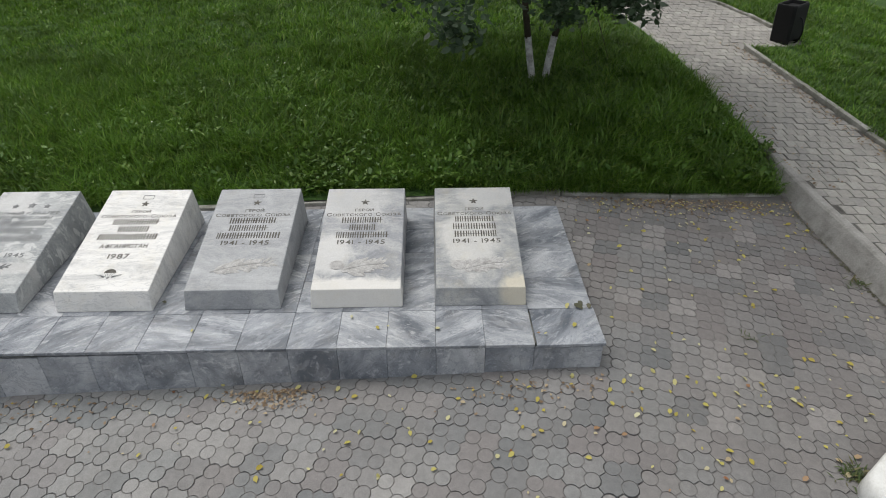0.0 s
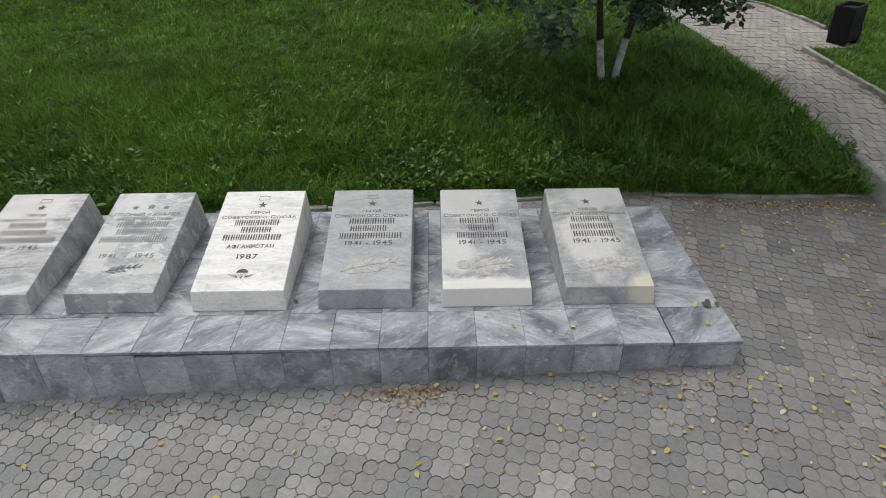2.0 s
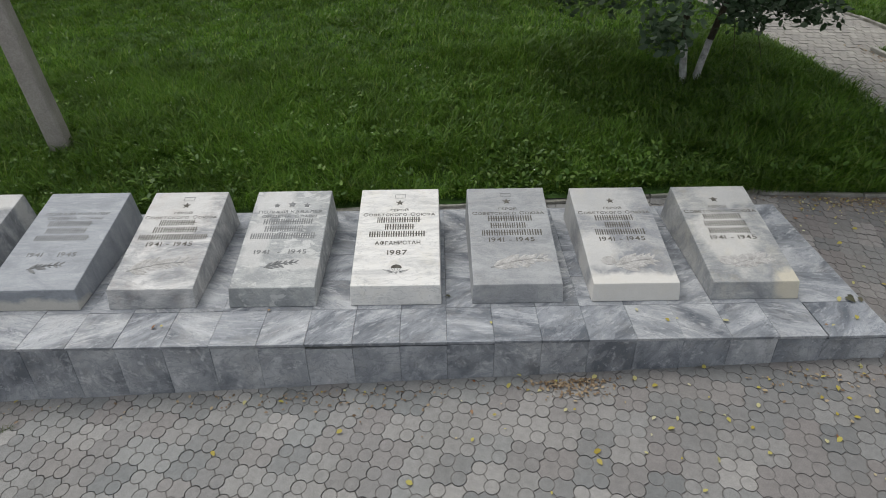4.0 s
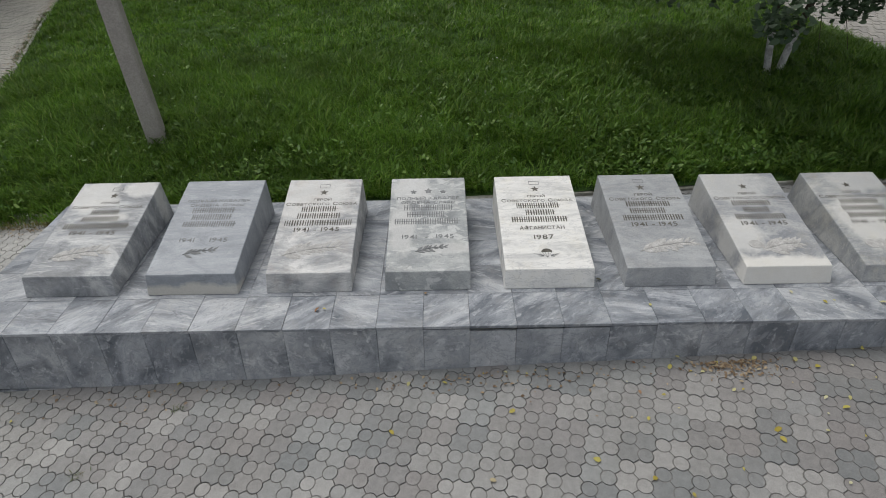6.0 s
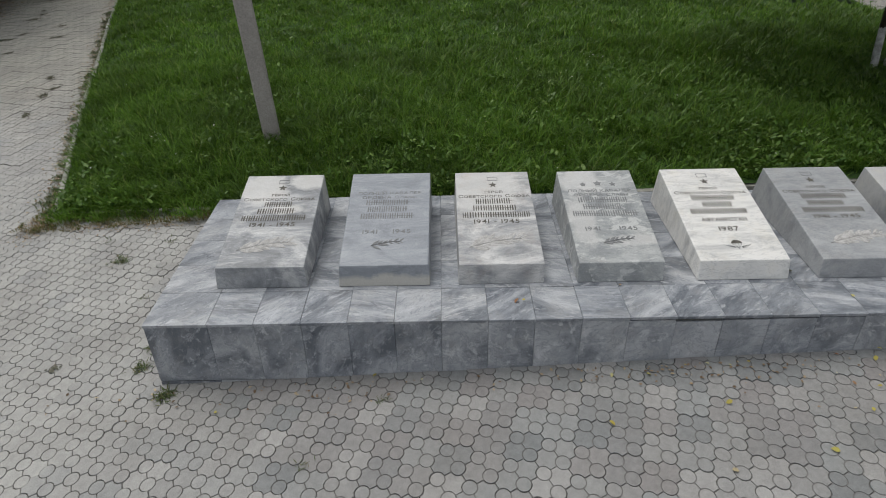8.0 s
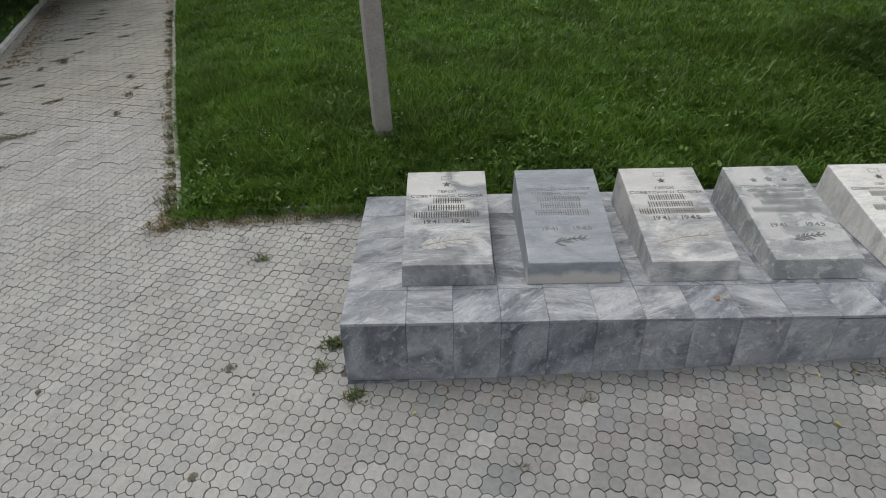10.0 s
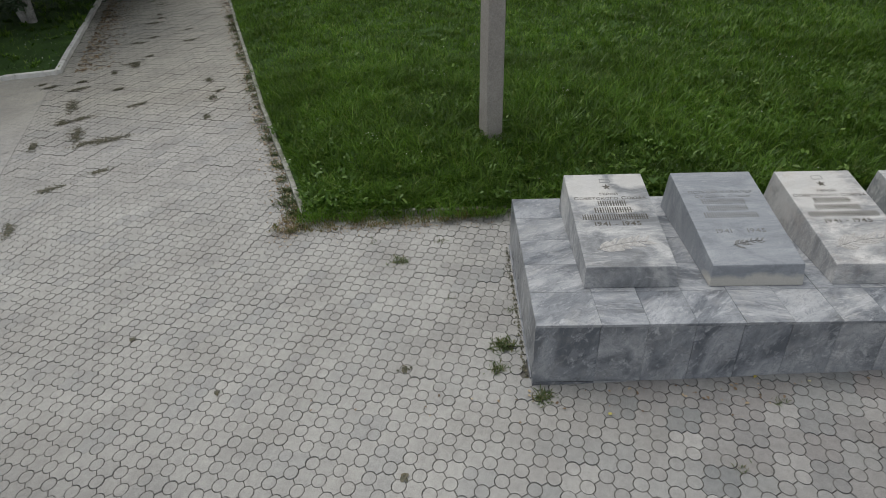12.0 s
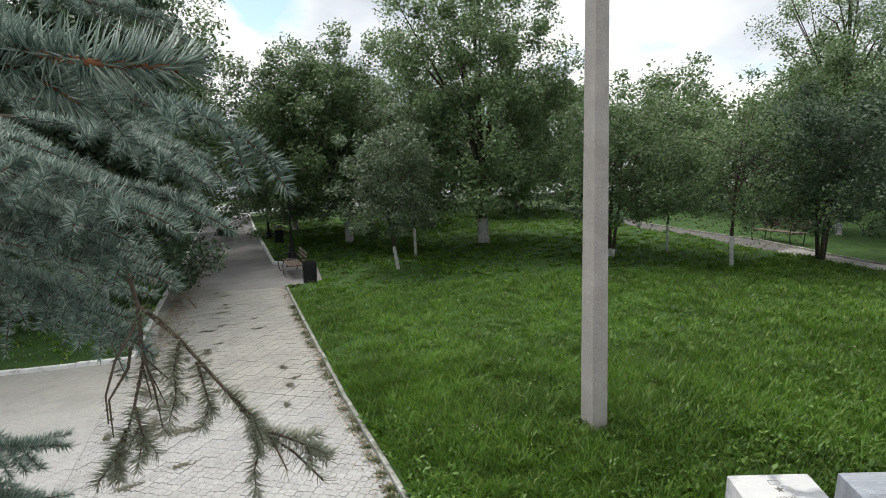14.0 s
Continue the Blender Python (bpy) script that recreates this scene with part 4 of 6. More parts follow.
def tree(at, label, crown, radius, clumps, per, size, mat, trunk=0.09, white=0.9, stems=1, seed=1, group="park trees", hollow=0.45, droop=0.2, spread=0.16, lean=(0, 0), flat=1.0, category="tree", clump_r=0.5, floor=0.35, ovate=False, flare=0.55):
    """Trunk with limbs, and a crown of many small leaves gathered in clumps. crown: centre over the base, radius: half sizes."""
    r = np.random.RandomState(seed)
    rr = random.Random(seed)
    z = float(land_z(at[0], at[1]))
    tr = thing("tree", (at[0], at[1], z), label, category, group)
    c, rad = np.array(crown, float), np.array(radius, float)
    d = unit(r.normal(size=(clumps, 3)))
    dist = hollow + (1 - hollow) * r.rand(clumps) ** 0.6
    bumpy = 1 + 0.22 * np.sin(d[:, 0] * 5 + seed) * np.cos(d[:, 1] * 4 + seed * 2) + 0.18 * r.normal(size=clumps)
    broad = np.where(d[:, 2] < 0, np.maximum(np.hypot(d[:, 0], d[:, 1]), 0.05) ** -flare, 1.0)      # crowns stay broad towards their foot
    d[:, :2] *= broad[:, None]
    cc = c + d * rad * (dist * np.clip(bumpy, 0.55, 1.35))[:, None]
    # limbs
    bm, wm = bmesh.new(), bmesh.new()
    heads = []
    for s in range(stems):
        a = 2 * math.pi * s / stems + seed
        off = spread if stems > 1 else 0
        fork = Vector((lean[0] + off * 2.2 * math.cos(a), lean[1] + off * 2.2 * math.sin(a), max(white * 1.25, c[2] - rad[2] * 0.55)))
        p0 = Vector((off * 0.35 * math.cos(a), off * 0.35 * math.sin(a), -0.1))
        pw = p0.lerp(fork, min(1, (white + 0.1) / (fork.z + 0.1))) + Vector((rr.uniform(-0.03, 0.03), rr.uniform(-0.03, 0.03), 0))
        tube(wm, [p0, p0.lerp(pw, 0.18) + Vector((0.01, 0, 0)), p0.lerp(pw, 0.6), pw], [trunk * 1.2, trunk * 1.04, trunk, trunk * 0.95], 9)
        tube(bm, [pw - Vector((0, 0, 0.01)), pw.lerp(fork, 0.5) + Vector((rr.uniform(-0.05, 0.05), rr.uniform(-0.05, 0.05), 0)), fork, Vector(c) + Vector((0, 0, rad[2] * 0.7))],
             [trunk * 0.94, trunk * 0.8, trunk * 0.66, trunk * 0.15], 8)
        heads.append((pw, fork))
    for k in range(min(clumps, 26)):
        e = Vector(cc[k])
        pw, fork = heads[k % stems]
        b0 = pw.lerp(fork, rr.uniform(0.35, 1.0)) if rr.random() < 0.5 else fork.lerp(Vector(c) + Vector((0, 0, rad[2] * 0.7)), rr.uniform(0, 0.6))
        mid = b0.lerp(e, 0.5) + Vector((rr.uniform(-0.1, 0.1), rr.uniform(-0.1, 0.1), rr.uniform(0.0, 0.25) * rad[2] * 0.4))
        tube(bm, [b0, mid, e], [trunk * 0.34, trunk * 0.22, trunk * 0.06], 5, cap=False)
    if white > 0.05:
        part("trunk", wm, M_WHITEWASH, tr, "whitewashed lower trunk", smooth=True)
    else:
        wm.free()
    part("branchwork", bm, M_BARK, tr, "dark bark limbs", smooth=True)
    # leaves
    n = clumps * per
    idx = np.repeat(np.arange(clumps), per)
    cr = clump_r * (0.6 + 0.8 * r.rand(clumps))[idx]
    off = unit(r.normal(size=(n, 3))) * (cr * r.rand(n) ** 0.45)[:, None] * np.array([1, 1, 0.75 * flat])
    off[:, 2] -= droop * np.abs(r.normal(size=n)) * cr
    pos = cc[idx] + off
    pos[:, 2] = np.maximum(pos[:, 2], floor + 0.3 * r.rand(n))
    dirs = unit(r.normal(size=(n, 3)) * np.array([1, 1, 0.6]) + np.array([0, 0, -0.35]))
    side = unit(np.cross(dirs, unit(r.normal(size=(n, 3)) * 0.6 + np.array([0, 0, 1]))))
    ln = size * (0.7 + 0.6 * r.rand(n))
    v, f = (ovate_leaves if ovate else leaf_cards)(pos, dirs, side, ln, ln * 0.58)
    raw("crown", v, f, mat, tr)
    return tr


# trees beside the narrow path and on the lawn
tree((0.29, 4.52), "small apple tree with twin whitewashed trunks and low dark leaves", (-0.3, 0.3, 3.45), (2.4, 2.1, 2.7), 290, 150, 0.082, M_LEAF_DARK, 0.045, 0.6, 2, 63, spread=0.16, droop=0.35, clump_r=0.38, floor=0.98, ovate=True, flare=0.25)
tree((-10.6, 14.3), "young apple tree with silvery leaves and a leaning white trunk", (-0.1, 0, 3.1), (1.35, 1.3, 1.95), 105, 125, 0.1, M_LEAF_GREY, 0.055, 0.75, 1, 12, lean=(-0.3, 0), clump_r=0.36, floor=1.15)
tree((-10.15, 16.1), "slender young tree with a whitewashed stem", (0, 0, 3.0), (1.0, 1.0, 1.4), 40, 100, 0.1, M_LEAF, 0.05, 1.1, 1, 13)
tree((-7.65, 18.1), "tall broad maple with a thick whitewashed trunk", (-0.3, 0, 5.2), (3.4, 3.1, 4.5), 340, 260, 0.12, M_LEAF_LIGHT, 0.21, 1.0, 1, 14, clump_r=0.6)
tree((-13.15, 20.5), "broad maple with a whitewashed trunk beside the lane", (-1.2, 0.2, 4.5), (3.1, 3.0, 3.8), 360, 240, 0.125, M_LEAF, 0.17, 1.0, 1, 15, clump_r=0.6)
tree((-4.1, 14.0), "bushy apple tree with several stems from the ground", (0.3, 0.2, 3.0), (2.1, 1.9, 2.0), 170, 220, 0.085, M_LEAF, 0.055, 0.3, 3, 16, spread=0.13, clump_r=0.44)
tree((-2.35, 14.1), "thin sapling with a pale stem", (0, 0, 2.6), (0.8, 0.8, 1.1), 30, 90, 0.1, M_LEAF, 0.035, 0.9, 1, 17)
tree((-1.6, 11.75), "young fruit tree with drooping branches and a whitewashed stem", (0.2, 0, 2.75), (1.9, 1.6, 1.7), 120, 120, 0.075, M_LEAF, 0.05, 0.85, 1, 18, droop=0.5, clump_r=0.4)
tree((0.7, 11.65), "dark dense bush-like tree with dark stems", (0.3, 0, 2.7), (1.95, 1.8, 1.9), 150, 200, 0.08, M_LEAF_DARK, 0.06, 0.12, 3, 19, spread=0.09, clump_r=0.4)
tree((7.4, 20.5), "tall airy birch-like tree with sparse crown", (0, 0, 7.5), (3.2, 3.0, 5.2), 150, 130, 0.105, M_LEAF_LIGHT, 0.14, 0.9, 1, 20, hollow=0.2, clump_r=0.6)
tree((4.4, 16.2), "dark leafy tree beyond the narrow path", (0, 0, 4.0), (2.4, 2.2, 3.0), 150, 210, 0.11, M_LEAF, 0.1, 0.9, 1, 21, clump_r=0.6)

# trees along the shaded side of the lane
tree((-18.05, 11.3), "dense dark lime tree with twin whitewashed trunks", (-0.75, 0.4, 4.7), (2.9, 2.9, 4.5), 380, 200, 0.14, M_LEAF_DARK, 0.09, 0.75, 2, 22, spread=0.2, clump_r=0.52)
tree((-22.3, 10.4), "dense dark lime tree over the shaded lawn", (0, 0, 4.8), (3.6, 3.4, 4.4), 210, 120, 0.19, M_LEAF_DARK, 0.13, 0.9, 1, 23, clump_r=0.75, floor=0.5)
tree((-20.1, 16.9), "tall lime tree beside the lane", (0.3, 0, 5.6), (3.0, 3.0, 5.0), 190, 150, 0.16, M_LEAF, 0.15, 0.9, 1, 24, clump_r=0.75, floor=1.7)
tree((-22.9, 25.0), "tall lime tree further up the lane", (0, 0, 5.6), (3.3, 3.2, 5.0), 230, 130, 0.19, M_LEAF_DARK, 0.18, 0.9, 1, 25, clump_r=0.85)
tree((-25.8, 32.6), "tree near the end of the lane", (0, 0, 5.2), (3.2, 3.2, 4.6), 120, 110, 0.22, M_LEAF_DARK, 0.18, 0.9, 1, 26, clump_r=0.85)
tree((-16.8, 25.9), "dark tree with a pale trunk beside the lane", (0, 0, 4.1), (3.0, 2.8, 3.7), 150, 110, 0.18, M_LEAF_DARK, 0.15, 1.0, 1, 27, clump_r=0.8, floor=1.05)
tree((-21.0, 35.2), "tree beyond the benches near the street", (0, 0, 4.0), (2.8, 2.6, 3.7), 120, 100, 0.22, M_LEAF_DARK, 0.15, 1.0, 1, 28, clump_r=0.85, floor=0.6)
tree((-11.4, 26.0), "leafy tree deep in the park", (0, 0, 4.6), (3.0, 3.0, 3.8), 130, 100, 0.18, M_LEAF, 0.15, 1.0, 1, 29, clump_r=0.8)

# the belt of trees at the back
k = 0
for bx, by, hh, mm in ((-5.2, 27, 6.6, M_LEAF), (-1.5, 31, 7.6, M_LEAF_LIGHT), (2.6, 29, 7.2, M_LEAF_LIGHT), (6.2, 33, 8.0, M_LEAF), (10.5, 28, 7.5, M_LEAF), (13.5, 24, 7.0, M_LEAF_DARK), (16, 33, 9, M_LEAF),
                       (9.3, 15.5, 5.2, M_LEAF_LIGHT), (13.0, 18.5, 6.5, M_LEAF), (-8.5, 34, 8.0, M_LEAF_DARK), (-14.5, 36, 8.0, M_LEAF), (20, 27, 8, M_LEAF_DARK), (5.0, 24, 5.6, M_LEAF_LIGHT)):
    k += 1
    tree((bx, by), "leafy park tree in the belt by the street", (0, 0, hh * 0.55), (2.9, 2.7, hh * 0.45), 110, 72, 0.24, mm, 0.13, 0.9, 1, 40 + k, group="belt of trees", clump_r=0.8)


# ---------------------------------------------------------------- grass
def patchy(x, y, s=1.0):
    """A soft, uneven field between 0 and 1."""
    return 0.5 + 0.17 * (np.sin(1.9 * s * x + 1.3 * np.sin(0.9 * s * y)) + np.sin(2.3 * s * y + 1.7 * np.sin(0.7 * s * x + 2)) + np.sin(0.8 * s * (x + y) + 4))


def grass(name, poly, bounds, count, high, wide, seed, label, tuft=0.035, mat=None):
    r = np.random.RandomState(seed)
    x0, x1, y0, y1 = bounds
    x, y = x0 + (x1 - x0) * r.rand(count), y0 + (y1 - y0) * r.rand(count)
    per = 34                                          # blades gather in tufts
    lone = r.rand(count) < 0.3
    i = np.arange(count) // per * per
    ox, oy = tuft * r.normal(size=count), tuft * r.normal(size=count)
    tall = (0.55 + 0.9 * r.rand(count))[i]
    tall[lone] = 0.8
    cx, cy = x[i] + ox, y[i] + oy
    x, y = np.where(lone, x, cx), np.where(lone, y, cy)
    keep = inside(x, y, poly)
    x, y, ox, oy, tall = x[keep], y[keep], ox[keep], oy[keep], tall[keep]
    n = len(x)
    f = patchy(x, y, 0.9)
    g = patchy(x + 7, y - 3, 2.6)
    h = high * tall * (0.45 + 0.55 * f + 0.35 * g) * (0.5 + 0.7 * r.rand(n))
    z = land_z(x, y) + 0.02
    ang = np.arctan2(oy, ox) + 0.9 * r.normal(size=n)
    bend = h * (0.3 + 0.9 * r.rand(n))
    dx, dy = np.cos(ang), np.sin(ang)
    w = wide * (0.6 + 0.8 * r.rand(n))
    v = np.empty((n, 4, 3), np.float32)
    v[:, 0] = np.c_[x, y, z]
    v[:, 1] = np.c_[x + dx * bend * 0.35 - dy * w, y + dy * bend * 0.35 + dx * w, z + h * 0.62]
    v[:, 2] = np.c_[x + dx * bend, y + dy * bend, z + h * (1.0 - 0.25 * r.rand(n))]
    v[:, 3] = np.c_[x + dx * bend * 0.35 + dy * w, y + dy * bend * 0.35 - dx * w, z + h * 0.62]
    ob = raw(name, v.reshape(-1, 3), np.arange(n * 4).reshape(n, 4), mat or M_GRASS)
    return tagged(ob, label, "grass", kind="stuff")


# the long grass keeps clear of the narrow path's edge
lawn_grass = [*KERB_FRONT[:-1], (2.3, 2.24), (2.38, 3.0), *[(x - 0.14, y) for x, y in RIGHT_L[1:]], *lawn_poly[len(KERB_FRONT) + len(RIGHT_L):-3], *[(x + 0.055, y) for x, y in LANE_RIGHT[:0:-1]]]
lawn_grass[0] = (-9.46, 2.34)
grass("grass", lawn_grass, (-12.2, 2.5, 2.2, 6.2), 285000, 0.175, 0.0044, 1, "lush unmown green grass behind the plinth")
grass("grass", lawn_grass, (-14.0, 2.5, 6.2, 12.0), 150000, 0.125, 0.007, 2, "green lawn grass under the park trees", 0.05)
grass("grass", lawn_poly, (-23.0, 2.5, 12.0, 30.0), 90000, 0.085, 0.027, 3, "shaded lawn grass among the trees", 0.08)
grass("grass", left_lawn_poly, (-30.0, -15.0, 6.0, 24.0), 30000, 0.13, 0.013, 4, "dim grass under the dark trees")
grass("grass", right_lawn_poly, (3.5, 7.0, 1.4, 10.0), 65000, 0.1, 0.006, 5, "short green grass beyond the narrow path", 0.06)
# an overhanging fringe along the kerbs
fringe = [(-9.6, 2.12), (-7.4, 2.04), (-7.4, 2.4), (-9.5, 2.6)]
grass("grass", fringe, (-9.7, -7.3, 2.0, 2.7), 7000, 0.13, 0.004, 6, "grass fringe hanging over the kerb")
grass("grass", [(-0.6, 2.06), (2.3, 2.12), (2.3, 2.5), (-0.6, 2.35)], (-0.6, 2.3, 2.0, 2.5), 11000, 0.15, 0.004, 7, "grass fringe hanging over the kerb")

corner_edge = [(-9.56, 2.2), (-8.2, 2.15), (-8.2, 2.5), (-9.5, 2.75)]
grass("grass", corner_edge, (-9.7, -8.1, 2.1, 2.8), 6500, 0.17, 0.0045, 14, "long grass leaning over the kerb at the lawn corner")

corner_fringe = [(-9.85, 2.0), (-9.3, 1.98), (-7.5, 2.06), (-7.5, 2.2), (-9.4, 2.3), (-9.7, 2.5)]
grass("grass", corner_fringe, (-9.9, -7.4, 1.9, 2.6), 6500, 0.06, 0.0045, 13, "dry scruffy grass at the lawn corner", 0.03, M_DRYGRASS)


def herbs(poly, bounds, count, size, seed, label):
    """Loose leafy weeds among the grass: sprigs of pointed leaves set at all angles."""
    r = np.random.RandomState(seed)
    x0, x1, y0, y1 = bounds
    x, y = x0 + (x1 - x0) * r.rand(count), y0 + (y1 - y0) * r.rand(count) ** 1.5
    keep = inside(x, y, poly) & (r.rand(count) < np.clip(1.7 * patchy(x + 3, y + 11, 1.9) - 0.35, 0.08, 1))
    x, y = x[keep], y[keep]
    n, per = len(x), 7
    big = np.repeat(0.55 + 0.9 * r.rand(n) ** 2, per)
    ang = 6.283 * r.rand(n * per)
    tilt = 0.1 + 1.05 * r.rand(n * per)
    dirs = np.c_[np.cos(ang) * np.cos(tilt), np.sin(ang) * np.cos(tilt), np.sin(tilt)]
    side = unit(np.c_[-np.sin(ang), np.cos(ang), 0.35 * r.normal(size=n * per)])
    ln = size * big * (0.55 + 0.75 * r.rand(n * per))
    base = np.repeat(np.c_[x, y, land_z(x, y) + 0.03 + 0.1 * r.rand(n)], per, axis=0)
    base += np.c_[0.03 * r.normal(size=(n * per, 2)), 0.05 * r.rand(n * per)]
    v, f = ovate_leaves(base + dirs * ln[:, None] * 0.4, dirs, side, ln, ln * 0.42)
    return tagged(raw("weeds", v, f, M_HERB), label, "weeds", kind="stuff")


herbs(lawn_poly, (-10.5, 2.4, 2.25, 4.9), 5200, 0.062, 8, "broad-leaved weeds and dandelions in the lawn edge")
herbs(lawn_poly, (-3.2, 2.4, 2.3, 6.0), 2300, 0.055, 12, "leafy weeds in the shade of the apple tree")
herbs(lawn_poly, (-12.5, 2.4, 4.3, 10.0), 900, 0.06, 9, "scattered broad-leaved weeds in the lawn")


def dots(name, poly, bounds, count, size, high, seed, mat, label, category):
    r = np.random.RandomState(seed)
    x0, x1, y0, y1 = bounds
    x, y = x0 + (x1 - x0) * r.rand(count), y0 + (y1 - y0) * r.rand(count)
    keep = inside(x, y, poly)
    x, y = x[keep], y[keep]
    n = len(x)
    ang = 6.28 * r.rand(n)
    dirs = unit(np.c_[np.cos(ang), np.sin(ang), 0.3 * r.normal(size=n)])
    side = unit(np.c_[-np.sin(ang), np.cos(ang), 0.3 * r.normal(size=n)])
    s = size * (0.6 + 0.8 * r.rand(n))
    v, f = leaf_cards(np.c_[x, y, land_z(x, y) + high], dirs, side, s, s * 0.8, 0.15)
    return tagged(raw(name, v, f, mat), label, category, kind="stuff")


dots("clover_flowers", lawn_poly, (-13, 2.5, 2.4, 13), 300, 0.016, 0.16, 10, M_BLOOM, "tiny white clover flowers dotted over the lawn", "flowers")
dots("clover_flowers", left_lawn_poly, (-21, -15, 7, 10), 160, 0.03, 0.14, 11, M_BLOOM, "tiny white flowers in the shaded lawn", "flowers")
for k, (cx, cy) in enumerate(((-10.05, 3.35), (-8.9, 3.6), (-8.2, 5.6), (-6.4, 4.6), (-3.2, 5.4), (0.9, 3.4))):
    dots("clover_flowers", lawn_poly, (cx - 0.16, cx + 0.16, cy - 0.16, cy + 0.16), 14, 0.02, 0.15, 50 + k, M_BLOOM, "little cluster of white clover flowers", "flowers")
front_poly = [(-7.3, -2.2), (2.3, -2.2), (2.3, 2.1), (0.05, 2.0), (0.05, -0.04), (-7.3, -0.04)]


def litter(name, places, size, mat, label, seed, height, curl=0.25):
    r = np.random.RandomState(seed)
    x, y = places[:, 0], places[:, 1]
    n = len(x)
    ang = 6.28 * r.rand(n)
    dirs = unit(np.c_[np.cos(ang), np.sin(ang), curl * r.normal(size=n)])
    side = unit(np.c_[-np.sin(ang), np.cos(ang), curl * r.normal(size=n)])
    s = size * (0.5 + 0.9 * r.rand(n))
    v, f = ovate_leaves(np.c_[x, y, height(x, y) + 0.002 + 0.04 * curl], dirs, side, s, s * 0.62)
    return tagged(raw(name, v, f, mat), label, "fallen leaves", kind="stuff")


r = np.random.RandomState(21)
spots = np.c_[-7.3 + 9.6 * r.rand(1200), -2.2 + 4.3 * r.rand(1200)]
spots[:220, 1] = -0.1 - 0.8 * r.rand(220) ** 1.6
spots = spots[inside(spots[:, 0], spots[:, 1], front_poly) & (r.rand(1200) < np.clip((spots[:, 0] + 6) / 7.5, 0.05, 1) ** 1.5)]
litter("fallen_leaves", spots, 0.035, M_LITTER, "small yellow leaves fallen on the pavers", 22, land_z)
edge = np.c_[0.4 + 1.9 * r.rand(130), 2.04 - 0.16 * np.abs(r.normal(size=130))]
litter("fallen_leaves", edge, 0.027, M_LITTER, "yellow leaves drifted along the lawn kerb", 34, land_z)
spots = np.c_[-7.0 + 7.0 * r.rand(45), 0.04 + 1.55 * r.rand(45) ** 1.6]
spots = spots[r.rand(45) < np.clip((spots[:, 0] + 8) / 8, 0.15, 1)]
litter("fallen_leaves", spots[(spots[:, 1] < 0.33) | (spots[:, 0] > -0.42)], 0.035, M_LITTER, "a few yellow leaves lying on the marble", 23, lambda x, y: 0 * x + PZ)
heaps = np.r_[np.c_[-2.1 + 0.15 * r.normal(size=230), -0.1 - 0.07 * np.abs(r.normal(size=230))], np.c_[-0.45 + 0.25 * r.normal(size=80), -0.12 - 0.1 * np.abs(r.normal(size=80))], np.c_[-3.6 + 0.5 * r.normal(size=90), -0.1 - 0.1 * np.abs(r.normal(size=90))],
              np.c_[1.3 + 0.55 * r.normal(size=620), 2.06 - 0.11 * np.abs(r.normal(size=620))], np.c_[-6.6 + 1.2 * r.normal(size=60), -0.12 - 0.1 * np.abs(r.normal(size=60))]]
litter("leaf_litter", heaps, 0.022, M_DEBRIS, "brown dry leaf crumbs gathered along the edges", 24, land_z)
litter("fallen_leaves", np.array([[-2.93, 0.44], [-0.08, 0.36], [-0.03, 0.33], [-0.1, 0.33]]), 0.062, M_MOSS, "a few curled brown leaves lying on the marble", 27, lambda x, y: 0 * x + PZ)
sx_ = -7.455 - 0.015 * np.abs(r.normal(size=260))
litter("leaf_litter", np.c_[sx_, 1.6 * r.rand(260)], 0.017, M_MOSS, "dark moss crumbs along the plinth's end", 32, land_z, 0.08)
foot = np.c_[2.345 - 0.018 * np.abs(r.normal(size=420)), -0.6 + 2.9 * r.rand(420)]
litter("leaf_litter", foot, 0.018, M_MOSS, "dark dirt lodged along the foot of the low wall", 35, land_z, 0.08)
t_ = r.rand(1300)
side_x, side_y = -9.53 - 4.19 * t_, 2.3 + 10.6 * t_
kx, ky = np.array([3.86, 3.79, 3.76, 3.68]), np.array([1.5, 3.2, 4.5, 6.0])
ty = 1.2 + 5.0 * r.rand(420)
litter("leaf_litter", np.c_[np.interp(ty, ky, kx) - 0.06 - 0.1 * np.abs(r.normal(size=420)), ty], 0.03, M_DEBRIS, "leaf crumbs along the narrow path's kerb", 28, raised_z)
litter("leaf_litter", np.c_[2.75 + 0.35 * r.rand(120) ** 2 - 0.2, 2.0 + 3.0 * r.rand(120)], 0.03, M_DEBRIS, "leaf crumbs along the lawn side of the path", 29, raised_z)
spots = np.c_[side_x - 0.07 - 0.1 * np.abs(r.normal(size=1300)), side_y + 0.1 * r.normal(size=1300)]
litter("leaf_litter", spots, 0.03, M_DEBRIS, "dry debris drifted along the lane kerb", 25, land_z)
corner = np.r_[np.c_[-9.66 + 0.07 * r.normal(size=420), 2.16 + 0.13 * r.normal(size=420)], np.c_[-9.3 + 0.9 * np.abs(r.normal(size=260)), 2.1 - 0.08 * np.abs(r.normal(size=260))]]
litter("leaf_litter", corner, 0.02, M_DEBRIS, "dry crumbs and seed husks round the lawn corner", 33, land_z)
t_ = r.rand(1800)
litter("leaf_litter", np.c_[-15.0 - 4.3 * t_ + 0.12 + 0.3 * np.abs(r.normal(size=1800)), 7.47 + 11.6 * t_], 0.05, M_DEBRIS, "brown needles and leaves along the whitewashed kerb", 26, land_z)


